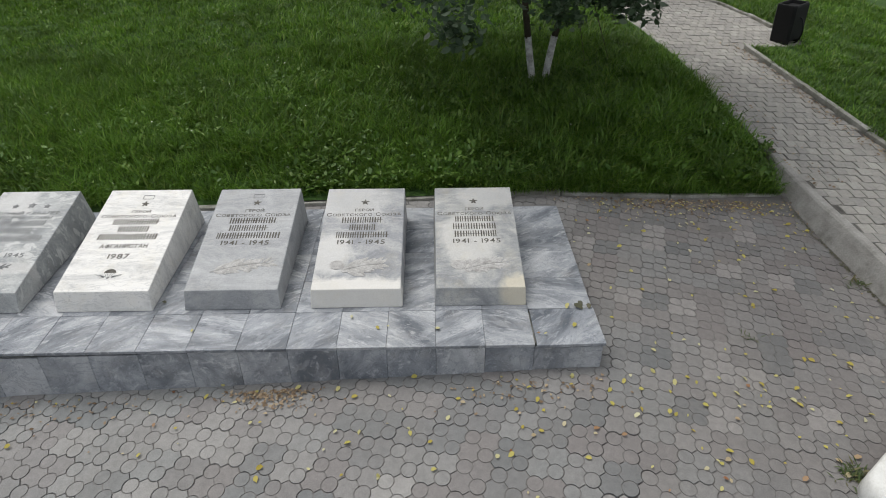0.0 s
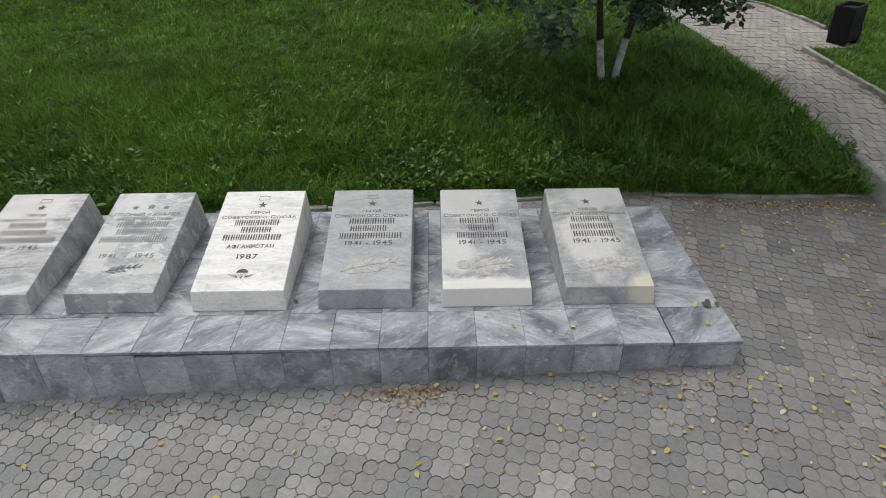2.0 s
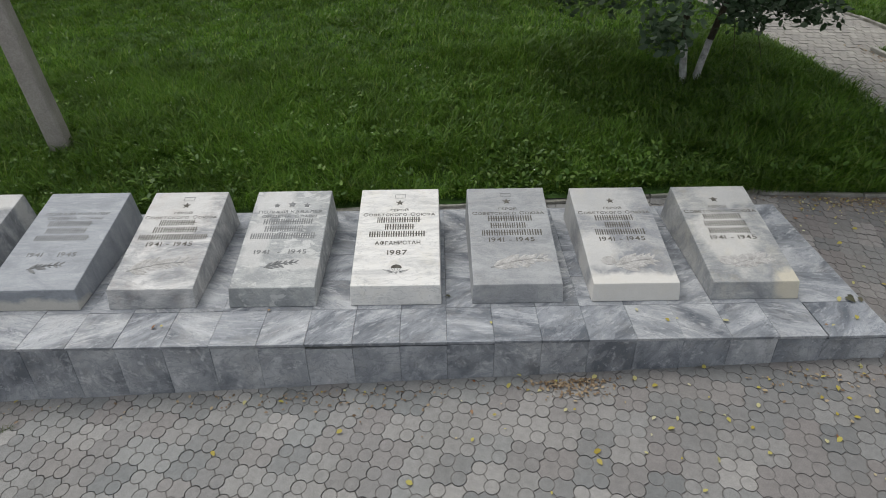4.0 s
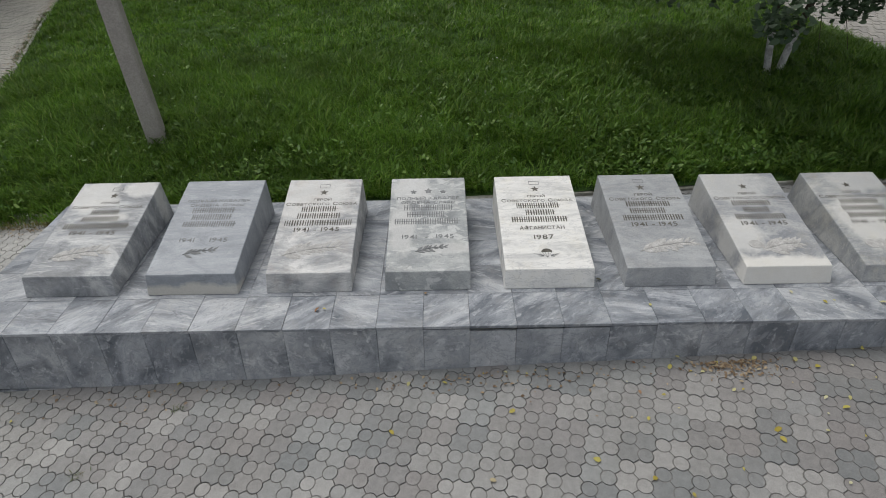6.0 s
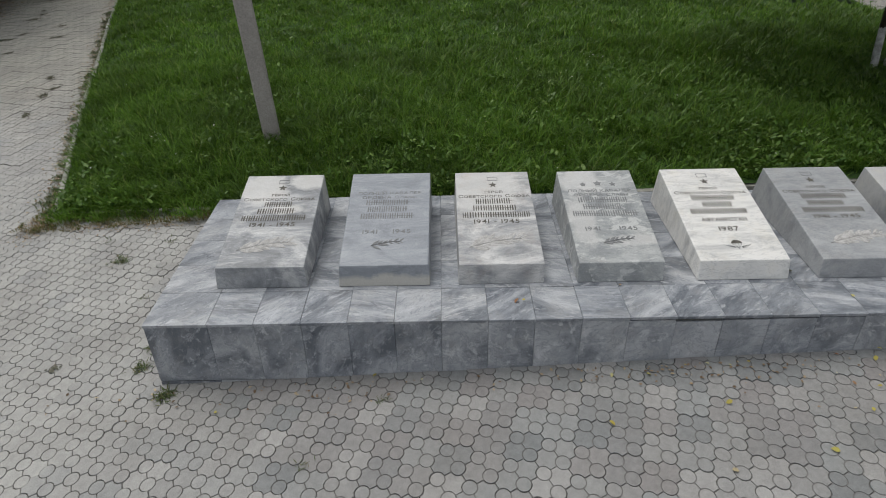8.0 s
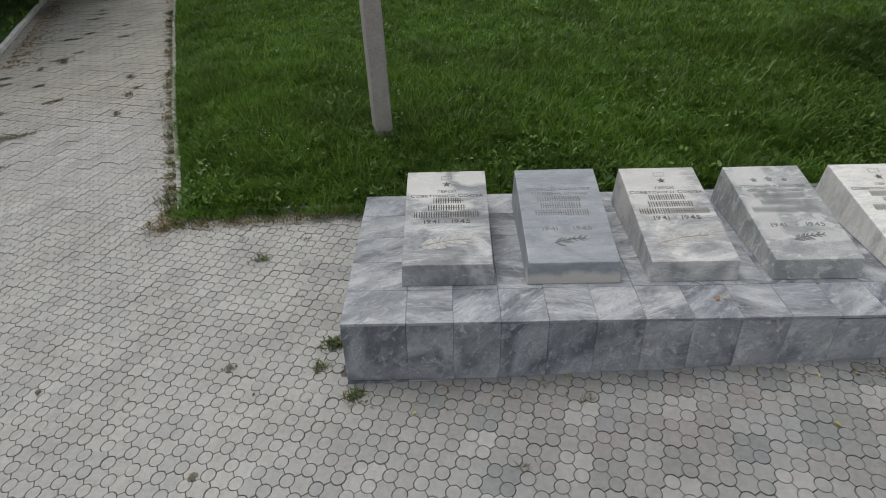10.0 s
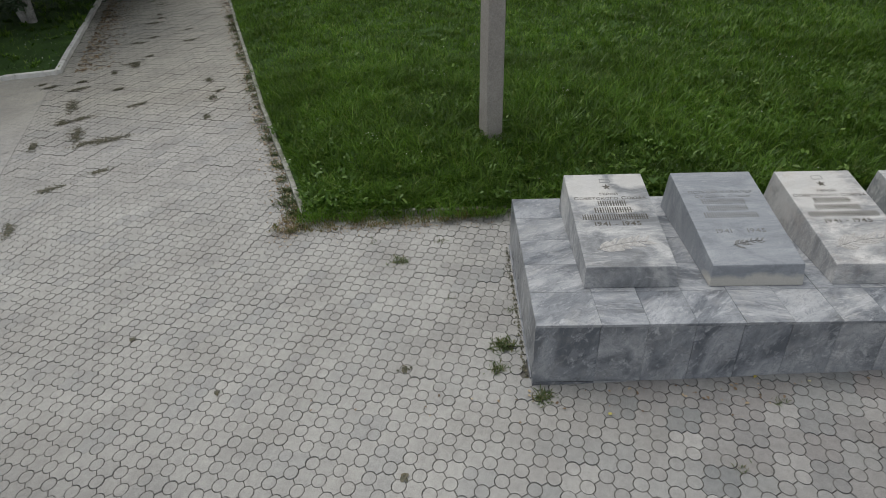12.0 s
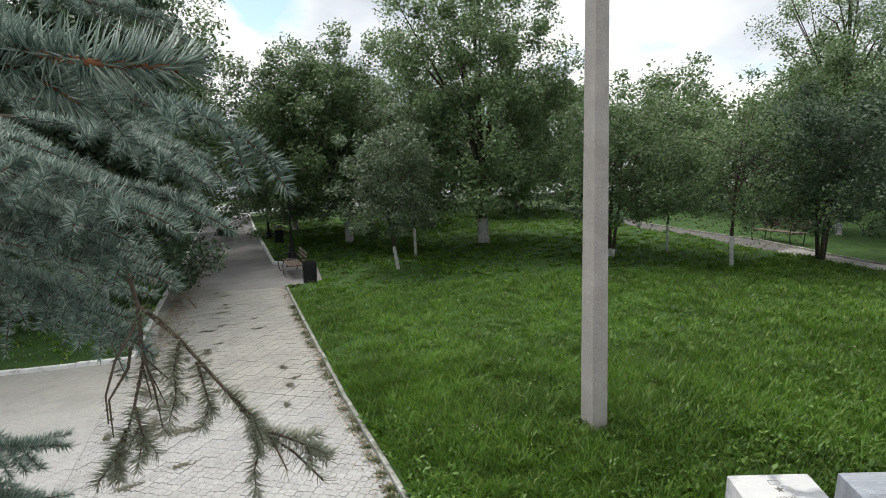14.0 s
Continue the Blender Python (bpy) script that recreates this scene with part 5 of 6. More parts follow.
def weed_tuft(x, y, size, blades, seed, label, kind=""):
    r = np.random.RandomState(seed)
    ang, tilt = 6.28 * r.rand(blades), 0.08 + 0.75 * r.rand(blades) ** 1.4
    dirs = np.c_[np.cos(ang) * np.cos(tilt), np.sin(ang) * np.cos(tilt), np.sin(tilt)]
    side = np.c_[-np.sin(ang), np.cos(ang), 0 * ang]
    ln = size * (0.35 + 0.65 * r.rand(blades))
    base = np.c_[x + size * 0.6 * r.normal(size=blades), y + size * 0.45 * r.normal(size=blades), np.zeros(blades)]
    base[:, 2] = land_z(base[:, 0], base[:, 1])
    v, f = leaf_cards(base + dirs * ln[:, None] * 0.5, dirs, side, ln, ln * 0.16)
    if kind:
        return tagged(raw("weed_tuft", v, f, M_WEED), label, "weed", kind=kind)
    z = float(land_z(x, y))
    tuft = thing("weed_tuft", (x, y, z), label, "weed", "weeds in the paving joints")
    return tagged(raw("leaves", v - np.array([x, y, z]), f, M_WEED, tuft), kind="stuff")


for k, (x, y, s, n) in enumerate([(-8.46, 1.47, 0.065, 120), (-7.6, 0.33, 0.075, 190), (-7.66, 0.1, 0.055, 110), (-7.5, 0.72, 0.04, 60), (-7.38, -0.17, 0.06, 170), (-8.1, 1.75, 0.05, 30), (-5.85, -0.28, 0.045, 25),
                                  (-6.3, -0.75, 0.045, 20), (1.22, -0.78, 0.07, 140), (1.1, 0.25, 0.05, 30), (2.27, 0.85, 0.08, 60), (-8.0, 0.9, 0.04, 20), (-8.75, 1.8, 0.05, 30)]):
    weed_tuft(x, y, s, n, 70 + k, "green weed tuft growing from a paver joint")

# growth along the lane side of the kerb
r = np.random.RandomState(118)
for k in range(64):
    t = (k + 0.9 * r.rand()) / 64 * 0.8
    s = 0.045 + 0.06 * r.rand() ** 2
    weed_tuft(-9.575 - 4.19 * t - 0.07 * r.rand(), 2.22 + 10.6 * t, s, int(50 + 1400 * s * r.rand()), 120 + k, "scruffy brown-green tuft along the lane kerb", "stuff")
for k, (x, y, s) in enumerate(((-9.66, 2.36, 0.07), (-9.74, 2.6, 0.06), (-9.82, 2.85, 0.075), (-9.96, 3.15, 0.06), (-10.02, 3.4, 0.07), (-10.2, 3.75, 0.06))):
    weed_tuft(x, y, s, 130, 180 + k, "scruffy brown-green tuft along the lane kerb", "stuff")
weed_tuft(-9.64, 2.05, 0.06, 130, 190, "scruffy weed mat at the lawn corner", "stuff")
weed_tuft(-9.5, 2.12, 0.055, 110, 191, "scruffy weed mat at the lawn corner", "stuff")

# ---------------------------------------------------------------- the blue spruce beside the camera
spruce = thing("spruce", (-12.3, -1.3, float(land_z(-12.3, -1.3))), "large blue spruce with drooping needled branches", "tree")
SP = Vector((-12.3, -1.3, float(land_z(-12.3, -1.3))))
bm = tube(bmesh.new(), [(0, 0, -0.2), (0.02, 0, 1.5), (0, 0.03, 4.5), (0, 0, 9.0)], [0.2, 0.16, 0.11, 0.02], 10)
part("trunk", bm, M_BARK, spruce, smooth=True)


def needles(points, per_m, length, seed, thick=0.0012, lift=0.3):
    """Needles set round a twig, pointing forwards and outwards: three-sided spindles."""
    r = np.random.RandomState(seed)
    P = np.array(points, float)
    seg = np.diff(P, axis=0)
    ln = np.linalg.norm(seg, axis=1)
    n = max(8, int(per_m * ln.sum()))
    s = np.sort(r.rand(n)) * ln.sum()
    cum = np.r_[0, np.cumsum(ln)]
    i = np.clip(np.searchsorted(cum, s, side="right") - 1, 0, len(ln) - 1)
    f = (s - cum[i]) / ln[i]
    base = P[i] + seg[i] * f[:, None]
    d = seg[i] / ln[i][:, None]
    a = unit(np.cross(d, np.array([0.0, 0.0, 1.0]) + 0.01))
    b = np.cross(a, d)
    th = 6.283 * r.rand(n)
    out = a * np.cos(th)[:, None] + b * np.sin(th)[:, None]
    out[:, 2] += 0.25
    way = unit(out + d * (lift + 0.35 * r.rand(n))[:, None])
    tip = np.clip((s.max() - s) / 0.03, 0, 1)
    way = unit(way + d * (1 - tip)[:, None] * 0.9)
    L = length * (0.75 + 0.4 * r.rand(n))
    u = unit(np.cross(way, out + 0.3 * d + 0.01))
    w = np.cross(way, u)
    tips = base + way * L[:, None]
    tips[:, 2] += 0.05 * L
    v = np.empty((n, 4, 3), np.float32)
    v[:, 3] = tips
    for q in range(3):
        t = 2.094 * q
        v[:, q] = base + way * (L * 0.12)[:, None] + thick * (u * math.cos(t) + w * math.sin(t))
    o = (np.arange(n) * 4)[:, None]
    tri = np.concatenate([o + np.array([[3, q, (q + 1) % 3]]) for q in range(3)])
    return v.reshape(-1, 3), tri


def bough(points, radius, twigs, needle_from=0.0, dry=False, seed=1, per_m=1500, length=0.024, shoot=False, side_len=0.16, label="needled bough", fan=False):
    """A branch with side twigs, each set with needles. points in the world."""
    rr = random.Random(seed)
    pts = [Vector(p) - SP for p in points]
    bm = bmesh.new()
    n = len(pts)
    tube(bm, pts, [radius * (1 - 0.65 * k / (n - 1)) for k in range(n)], 7)
    for k in range(n - 1):                            # knots
        tube(bm, [pts[k].lerp(pts[k + 1], 0.48), pts[k].lerp(pts[k + 1], 0.5), pts[k].lerp(pts[k + 1], 0.53)], [radius * 0.6, radius * 1.25, radius * 0.6], 6)
    runs = []
    total = n - 1
    start = int(needle_from * total)
    runs.append(pts[start:] if n - start >= 2 else pts[-2:])
    for k in range(twigs):
        f = (0.42 + 0.54 * (k + rr.uniform(0.2, 0.8)) / twigs) * total if fan else rr.uniform(0.12, 0.95) * total
        i = min(int(f), n - 2)
        p = pts[i].lerp(pts[i + 1], f - i)
        d = (pts[i + 1] - pts[i]).normalized()
        sidev = d.cross(Vector((0, 0, 1))).normalized() * rr.choice((-1, 1))
        ln = side_len * rr.uniform(0.5, 1.1) * (1.15 - 0.5 * f / total)
        way = (d * 0.75 + sidev * rr.uniform(0.2, 0.8) + Vector((0, 0, rr.uniform(-0.75, 0.15))) + Vector((0.15, -0.8, 0)) * rr.random()).normalized()
        if fan:                                       # side twigs lie in a drooping plane, left and right in turn
            flat = d.cross(Vector((0, 0, 1))).normalized() * (1 if k % 2 else -1)
            way = (d * 0.8 + flat * rr.uniform(0.55, 0.8) + Vector((0, 0, rr.uniform(-0.3, -0.05)))).normalized()
        q = p + way * ln * 0.55
        e = q + (way + Vector((0, 0, rr.uniform(-0.3, 0.2)))).normalized() * ln * 0.45
        tube(bm, [p, q, e], [radius * 0.45, radius * 0.36, radius * 0.2], 5)
        runs.append([p, q, e])
    ob = part("bough", bm, M_SHOOT if shoot else M_TWIG, spruce, label, smooth=True)
    vs, fs, o = [], [], 0
    for k, run in enumerate(runs):
        v, f = needles(run, per_m * (0.85 if dry else 1.2), length * (1.12 if dry else 1.0), seed * 50 + k, 0.0009 if dry or shoot else 0.0013 if fan else 0.0016, 0.12 if fan else 0.3)
        vs.append(v)
        fs.append(f + o)
        o += len(v)
    raw("needles", np.concatenate(vs), np.concatenate(fs), M_NEEDLE_DRY if dry else M_NEEDLE, ob)
    return ob


bough([(-9.9, -2.3, 3.27), (-9.572, -2.271, 3.226), (-9.502, -2.277, 3.213), (-9.457, -2.282, 3.204), (-9.424, -2.264, 3.204), (-9.412, -2.245, 3.208)], 0.0042, 3, 0, False, 1, 3600, 0.03, True, 0.07, "close young shoot with stiff blue-green needles")
bough([(-10.659, -1.65, 3.519), (-9.981, -1.737, 3.451), (-9.78, -1.803, 3.299), (-9.669, -1.807, 3.244), (-9.578, -1.792, 3.219), (-9.527, -1.8, 3.188), (-9.48, -1.797, 3.146)], 0.0049, 8, 0, False, 2, 1345, 0.0274, False, 0.169)
bough([(-11.72, -1.176, 3.511), (-10.202, -1.517, 3.264), (-10.0, -1.522, 3.128), (-9.88, -1.538, 2.979), (-9.84, -1.576, 2.894), (-9.76, -1.583, 2.826), (-9.669, -1.606, 2.73), (-9.602, -1.628, 2.658), (-9.532, -1.641, 2.615), (-9.476, -1.655, 2.565)], 0.0059, 3, 0.55, True, 3, 759, 0.0246, False, 0.136, "drooping half-bare bough with faded needles")
bough([(-9.84, -1.576, 2.894), (-9.834, -1.587, 2.783), (-9.834, -1.631, 2.71), (-9.846, -1.694, 2.597)], 0.0046, 3, 0.2, True, 4, 835, 0.0246, False, 0.123, "hanging twig with faded needles")
bough([(-9.854, -1.57, 2.862), (-9.867, -1.583, 2.769), (-9.894, -1.61, 2.715), (-9.888, -1.617, 2.642)], 0.0038, 0, 0.99, True, 5, 7, 0.0123, False, 0.0681, "bare knotty twig")
bough([(-9.854, -1.524, 2.973), (-9.813, -1.519, 2.96), (-9.777, -1.524, 2.91), (-9.746, -1.534, 2.877)], 0.0033, 0, 0.99, True, 6, 7, 0.0123, False, 0.0681, "bare knotty twig")
bough([(-9.83, -1.61, 2.862), (-9.855, -1.642, 2.803), (-9.863, -1.667, 2.747), (-9.847, -1.692, 2.704)], 0.0033, 0, 0.99, True, 21, 7, 0.0123, False, 0.0681, "bare knotty twig")
bough([(-9.837, -1.592, 2.831), (-9.806, -1.606, 2.733), (-9.78, -1.637, 2.665)], 0.0033, 1, 0.99, True, 22, 303, 0.0172, False, 0.0817, "nearly bare twig")
bough([(-9.76, -1.583, 2.826), (-9.767, -1.602, 2.776), (-9.758, -1.622, 2.71)], 0.0038, 2, 0, True, 23, 2506, 0.027, False, 0.0817, "short hanging twig with faded needles")
bough([(-9.725, -1.596, 2.783), (-9.712, -1.603, 2.74), (-9.696, -1.615, 2.699)], 0.0038, 2, 0, True, 24, 2506, 0.027, False, 0.0817, "short hanging twig with faded needles")
bough([(-9.669, -1.606, 2.73), (-9.612, -1.622, 2.678), (-9.595, -1.656, 2.626), (-9.601, -1.675, 2.592)], 0.0038, 4, 0, True, 25, 2506, 0.0258, False, 0.0817, "greener twig end")
bough([(-9.602, -1.628, 2.658), (-9.547, -1.633, 2.642), (-9.478, -1.632, 2.609)], 0.0038, 4, 0, True, 26, 2506, 0.0258, False, 0.0817, "greener twig end")
bough([(-9.834, -1.631, 2.71), (-9.814, -1.651, 2.675), (-9.794, -1.671, 2.635)], 0.0038, 3, 0, True, 27, 2734, 0.0246, False, 0.0681, "greener twig end")
bough([(-9.84, -1.651, 2.675), (-9.854, -1.691, 2.622), (-9.873, -1.704, 2.594)], 0.0038, 3, 0, True, 28, 2734, 0.0246, False, 0.0681, "hanging twig end")
bough([(-11.788, -1.128, 2.537), (-10.644, -1.238, 2.383), (-10.468, -1.26, 2.328), (-10.38, -1.238, 2.284)], 0.0069, 11, 0, False, 17, 1300, 0.027, False, 0.2, fan=True)
bough([(-11.788, -1.128, 2.625), (-10.644, -1.249, 2.482), (-10.446, -1.26, 2.46), (-10.336, -1.238, 2.438)], 0.0069, 11, 0, False, 7, 1300, 0.027, False, 0.2, fan=True)
bough([(-12.669, -0.617, 3.852), (-10.774, -0.88, 3.361), (-10.393, -0.825, 3.18), (-10.187, -0.71, 3.041), (-10.087, -0.664, 3.057)], 0.008, 16, 0.1, False, 8, 879, 0.0328, False, 0.365)
bough([(-12.581, -0.574, 3.644), (-10.881, -0.788, 3.192), (-10.664, -0.741, 2.956), (-10.438, -0.746, 2.675), (-10.385, -0.726, 2.627)], 0.0078, 16, 0.1, False, 9, 897, 0.0323, False, 0.356)
bough([(-12.374, -0.819, 3.883), (-10.742, -0.998, 3.427), (-10.395, -0.921, 3.382), (-10.107, -0.837, 3.263), (-9.96, -0.854, 3.188)], 0.0069, 18, 0.1, False, 10, 823, 0.0292, False, 0.336)
bough([(-12.946, -0.502, 3.257), (-11.048, -0.632, 2.996), (-10.818, -0.687, 2.854), (-10.766, -0.673, 2.704)], 0.0075, 14, 0.1, False, 11, 749, 0.0313, False, 0.339)
bough([(-12.431, -0.721, 3.859), (-10.959, -0.643, 3.58), (-10.571, -0.566, 3.441), (-10.261, -0.535, 3.348)], 0.0068, 18, 0.1, False, 12, 704, 0.0286, False, 0.356)
bough([(-12.431, -0.566, 3.549), (-11.191, -0.488, 3.27), (-10.804, -0.411, 3.022), (-10.571, -0.333, 2.852)], 0.0068, 18, 0.1, False, 13, 704, 0.0286, False, 0.356)
bough([(-12.431, -0.411, 3.239), (-11.346, -0.333, 2.929), (-11.005, -0.256, 2.712), (-10.757, -0.178, 2.557)], 0.0068, 16, 0.1, False, 14, 704, 0.0286, False, 0.356)
bough([(-12.479, -0.482, 4.135), (-10.829, -0.933, 3.836), (-10.378, -1.008, 3.686), (-10.003, -1.083, 3.566)], 0.0066, 16, 0.1, False, 15, 1084, 0.0281, False, 0.317)

# the thick of the lower tree: layer on layer of drooping boughs
deep = random.Random(5)
for k in range(26):
    close = k >= 10
    away = deep.uniform(0.78, 1.2) if close else deep.uniform(1.3, 1.95)          # metres north of the path's end
    out = deep.uniform(0.5, 0.95)
    fall = deep.uniform(-0.17, 0.12) if close else deep.uniform(-0.2, 0.2)
    if close and out < 0.62:
        fall = 0.5 * fall
    tip = Vector((-9.243 - away * out, -2.635 + away, 3.13 + away * fall))
    root = Vector((-12.0, -1.25 + deep.uniform(-0.3, 0.5), tip.z + deep.uniform(0.3, 0.6)))
    a, b = root.lerp(tip, 0.6) + Vector((0, 0, 0.12)), root.lerp(tip, 0.86) + Vector((0, deep.uniform(-0.04, 0.04), 0.06))
    bough([root, a, b, root.lerp(tip, 0.95) + Vector((0, 0, 0.015)), tip], 0.0058, 9, 0.45, False, 200 + k, 1400 if close else 800, 0.0215 if close else 0.026, False, 0.16, fan=True)

bough([(-12.0, -1.2, 3.311), (-10.206, -1.32, 3.161), (-9.86, -1.577, 3.125), (-9.756, -1.631, 3.109), (-9.653, -1.684, 3.073)], 0.0055, 9, 0.3, False, 300, 1500, 0.0215, False, 0.14, fan=True)
bough([(-12.0, -1.2, 3.436), (-10.195, -1.354, 3.286), (-9.851, -1.614, 3.229), (-9.754, -1.67, 3.196), (-9.657, -1.726, 3.142)], 0.0055, 9, 0.3, False, 301, 1500, 0.0215, False, 0.14, fan=True)
bough([(-12.0, -1.2, 3.202), (-10.354, -1.284, 3.052), (-9.993, -1.518, 3.037), (-9.889, -1.583, 3.008), (-9.784, -1.649, 2.96)], 0.0055, 9, 0.3, False, 302, 1500, 0.0215, False, 0.14, fan=True)
bough([(-12.0, -1.2, 3.106), (-10.34, -1.296, 2.956), (-10.004, -1.533, 2.917), (-9.931, -1.574, 2.886), (-9.858, -1.614, 2.835)], 0.0055, 9, 0.3, False, 303, 1500, 0.0215, False, 0.14, fan=True)
bough([(-12.0, -1.2, 3.128), (-10.452, -1.243, 2.978), (-10.157, -1.45, 2.939), (-10.079, -1.506, 2.906), (-10.002, -1.562, 2.854)], 0.0055, 9, 0.3, False, 304, 1500, 0.0215, False, 0.14, fan=True)
bough([(-12.0, -1.2, 3.285), (-10.452, -1.223, 3.135), (-10.095, -1.478, 3.11), (-9.978, -1.558, 3.086), (-9.861, -1.638, 3.042)], 0.0055, 9, 0.3, False, 305, 1500, 0.0215, False, 0.14, fan=True)

# the rest of the tree: drooping sprays in whorls up the trunk
r = np.random.RandomState(90)
sprays, aim = [], []
limbs = bmesh.new()
for k in range(380):
    h = 3.0 + 6.0 * r.rand() ** 1.2
    a = 6.283 * r.rand()
    reach = (1.75 - 0.2 * (h - 3.0)) * (0.75 + 0.3 * r.rand())
    m_ = 100
    f = 0.15 + 0.85 * r.rand(m_)
    wob = 0.16 * r.normal(size=(m_, 3))
    p = np.c_[f * reach * math.cos(a), f * reach * math.sin(a), h - 0.25 * f ** 1.5 * reach + 0 * f] + wob * np.array([1, 1, 0.5])
    ok = ((p[:, 0] + SP.x < -10.9) | (p[:, 2] + SP.z > 4.6)) & (p[:, 2] + SP.z > 2.5)
    if k % 3 == 0 and (reach * math.cos(a) + SP.x < -10.9 or h + SP.z > 4.6):
        tube(limbs, [(0, 0, h + 0.05), (0.5 * reach * math.cos(a), 0.5 * reach * math.sin(a), h - 0.06 * reach), (reach * math.cos(a), reach * math.sin(a), h - 0.25 * reach)], [0.022, 0.014, 0.005], 5)
    sprays.append(p[ok])
    aim.append(np.c_[math.cos(a) + 0.5 * r.normal(size=m_), math.sin(a) + 0.5 * r.normal(size=m_), -0.35 + 0.3 * r.normal(size=m_)][ok])
sprays, aim = np.concatenate(sprays), unit(np.concatenate(aim))
side = unit(np.cross(aim, unit(r.normal(size=aim.shape) * 0.5 + np.array([0, 0, 1]))))
ln = 0.06 + 0.06 * r.rand(len(sprays))
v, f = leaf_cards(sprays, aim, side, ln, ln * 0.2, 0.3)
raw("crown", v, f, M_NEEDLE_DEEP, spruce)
part("branchwork", limbs, M_BARK, spruce, "dark limbs in whorls")

# ---------------------------------------------------------------- street furniture
def litter_bin(x, y, z, turn, label):
    bn = thing("litter_bin", (x, y, z), label, "litter bin", "park litter bins", turn)
    bm = bmesh.new()
    rings = []
    for h, s in ((0.07, 0.18), (0.09, 0.187), (0.38, 0.19), (0.59, 0.188), (0.62, 0.18), (0.62, 0.15), (0.57, 0.14)):
        rings.append([bm.verts.new((sx * s, sy * s * 0.9, h)) for sx, sy in ((-1, -0.8), (-0.8, -1), (0.8, -1), (1, -0.8), (1, 0.8), (0.8, 1), (-0.8, 1), (-1, 0.8))])
    for a, b in zip(rings, rings[1:]):
        for q in range(8):
            bm.faces.new((a[q], a[(q + 1) % 8], b[(q + 1) % 8], b[q]))
    bm.faces.new(rings[0][::-1])
    bm.faces.new(rings[-1])
    part("body", bm, M_BLACK, bn)
    for sx in (-1, 1):
        bm = tube(bmesh.new(), [(0, sx * (0.155 + 0.1 * math.sin(t)), 0.22 - 0.2 * math.cos(t)) for t in [math.pi * q / 8 for q in range(9)]], [0.012] * 9, 6)
        part("side_hoop", bm, M_BLACK, bn, "bent iron hoop")
    for sx in (-0.15, 0.15):
        part("foot", box(sx - 0.03, -0.15, 0, sx + 0.03, 0.15, 0.1, 0.005), M_BLACK, bn)
    return bn


leaning_bin = litter_bin(4.42, 6.28, float(raised_z(4.42, 6.28)) - 0.01, 28, "black metal litter bin with iron hoops, leaning on the path edge")
leaning_bin.matrix_world = pose(4.42, 6.28, float(raised_z(4.42, 6.28)) - 0.01, 0, -6, 0) @ pose(0, 0, 0, 0, 0, 28) @ Matrix.Scale(0.93, 4)
litter_bin(-13.15, 13.4, float(land_z(-13.15, 13.4)), 20, "black metal litter bin beside the bench")
litter_bin(-16.45, 21.7, float(land_z(-16.45, 21.7)), 20, "black metal litter bin further up the lane")


def bench(x, y, turn, label):
    b = thing("bench", (x, y, float(land_z(x, y))), label, "bench", "park benches", turn)
    for k in range(5):
        part("seat_slat", box(-0.85, -0.24 + 0.095 * k, 0.37, 0.85, -0.165 + 0.095 * k, 0.4, 0.006), M_WOOD, b)
    for k in range(3):
        part("back_slat", box(-0.85, 0.27 + 0.03 * k, 0.47 + 0.11 * k, 0.85, 0.295 + 0.03 * k, 0.54 + 0.11 * k, 0.006), M_WOOD, b)
    for sx in (-0.7, 0.7):
        bm = tube(bmesh.new(), [(sx, -0.28 - 0.1 * math.sin(t), 0.33 - 0.3 * math.cos(t)) for t in [math.pi * q / 8 for q in range(9)]], [0.016] * 9, 6)
        tube(bm, [(sx, -0.28, 0.36), (sx, 0.25, 0.36), (sx, 0.36, 0.78)], [0.018] * 3, 6)
        tube(bm, [(sx, 0.2, 0.0), (sx, 0.26, 0.36)], [0.018] * 2, 6)
        tube(bm, [(sx, -0.28, 0.54), (sx, 0.0, 0.6), (sx, 0.29, 0.58)], [0.016] * 3, 6)
        part("side_frame", bm, M_BLACK, b, "curved black iron frame")
    return b


bench(-14.0, 14.75, -68, "iron-framed bench with grey wooden slats in a bay")
bench(-17.5, 25.2, -68, "iron-framed bench further up the lane")
bench(1.62, 15.0, -72, "dark bench beside the narrow path")


def street_lamp(x, y, label):
    s = thing("street_lamp", (x, y, float(land_z(x, y))), label, "street lamp", "park lamps")
    part("base", tube(bmesh.new(), [(0, 0, 0), (0, 0, 0.12), (0, 0, 0.34), (0, 0, 0.55), (0, 0, 0.9)], [0.2, 0.18, 0.11, 0.07, 0.05], 10), M_BLACK, s)
    part("column", tube(bmesh.new(), [(0, 0, 0.88), (0, 0, 2.4)], [0.04, 0.025], 8), M_BLACK, s)
    part("lantern", tube(bmesh.new(), [(0, 0, 2.4), (0, 0, 2.45), (0, 0, 2.75), (0, 0, 2.88)], [0.05, 0.08, 0.13, 0.03], 8), M_BLACK, s)
    return s


street_lamp(-17.46, 23.5, "black cast iron park lamp with a flared base")
street_lamp(-14.7, 17.3, "black cast iron park lamp behind the bench")

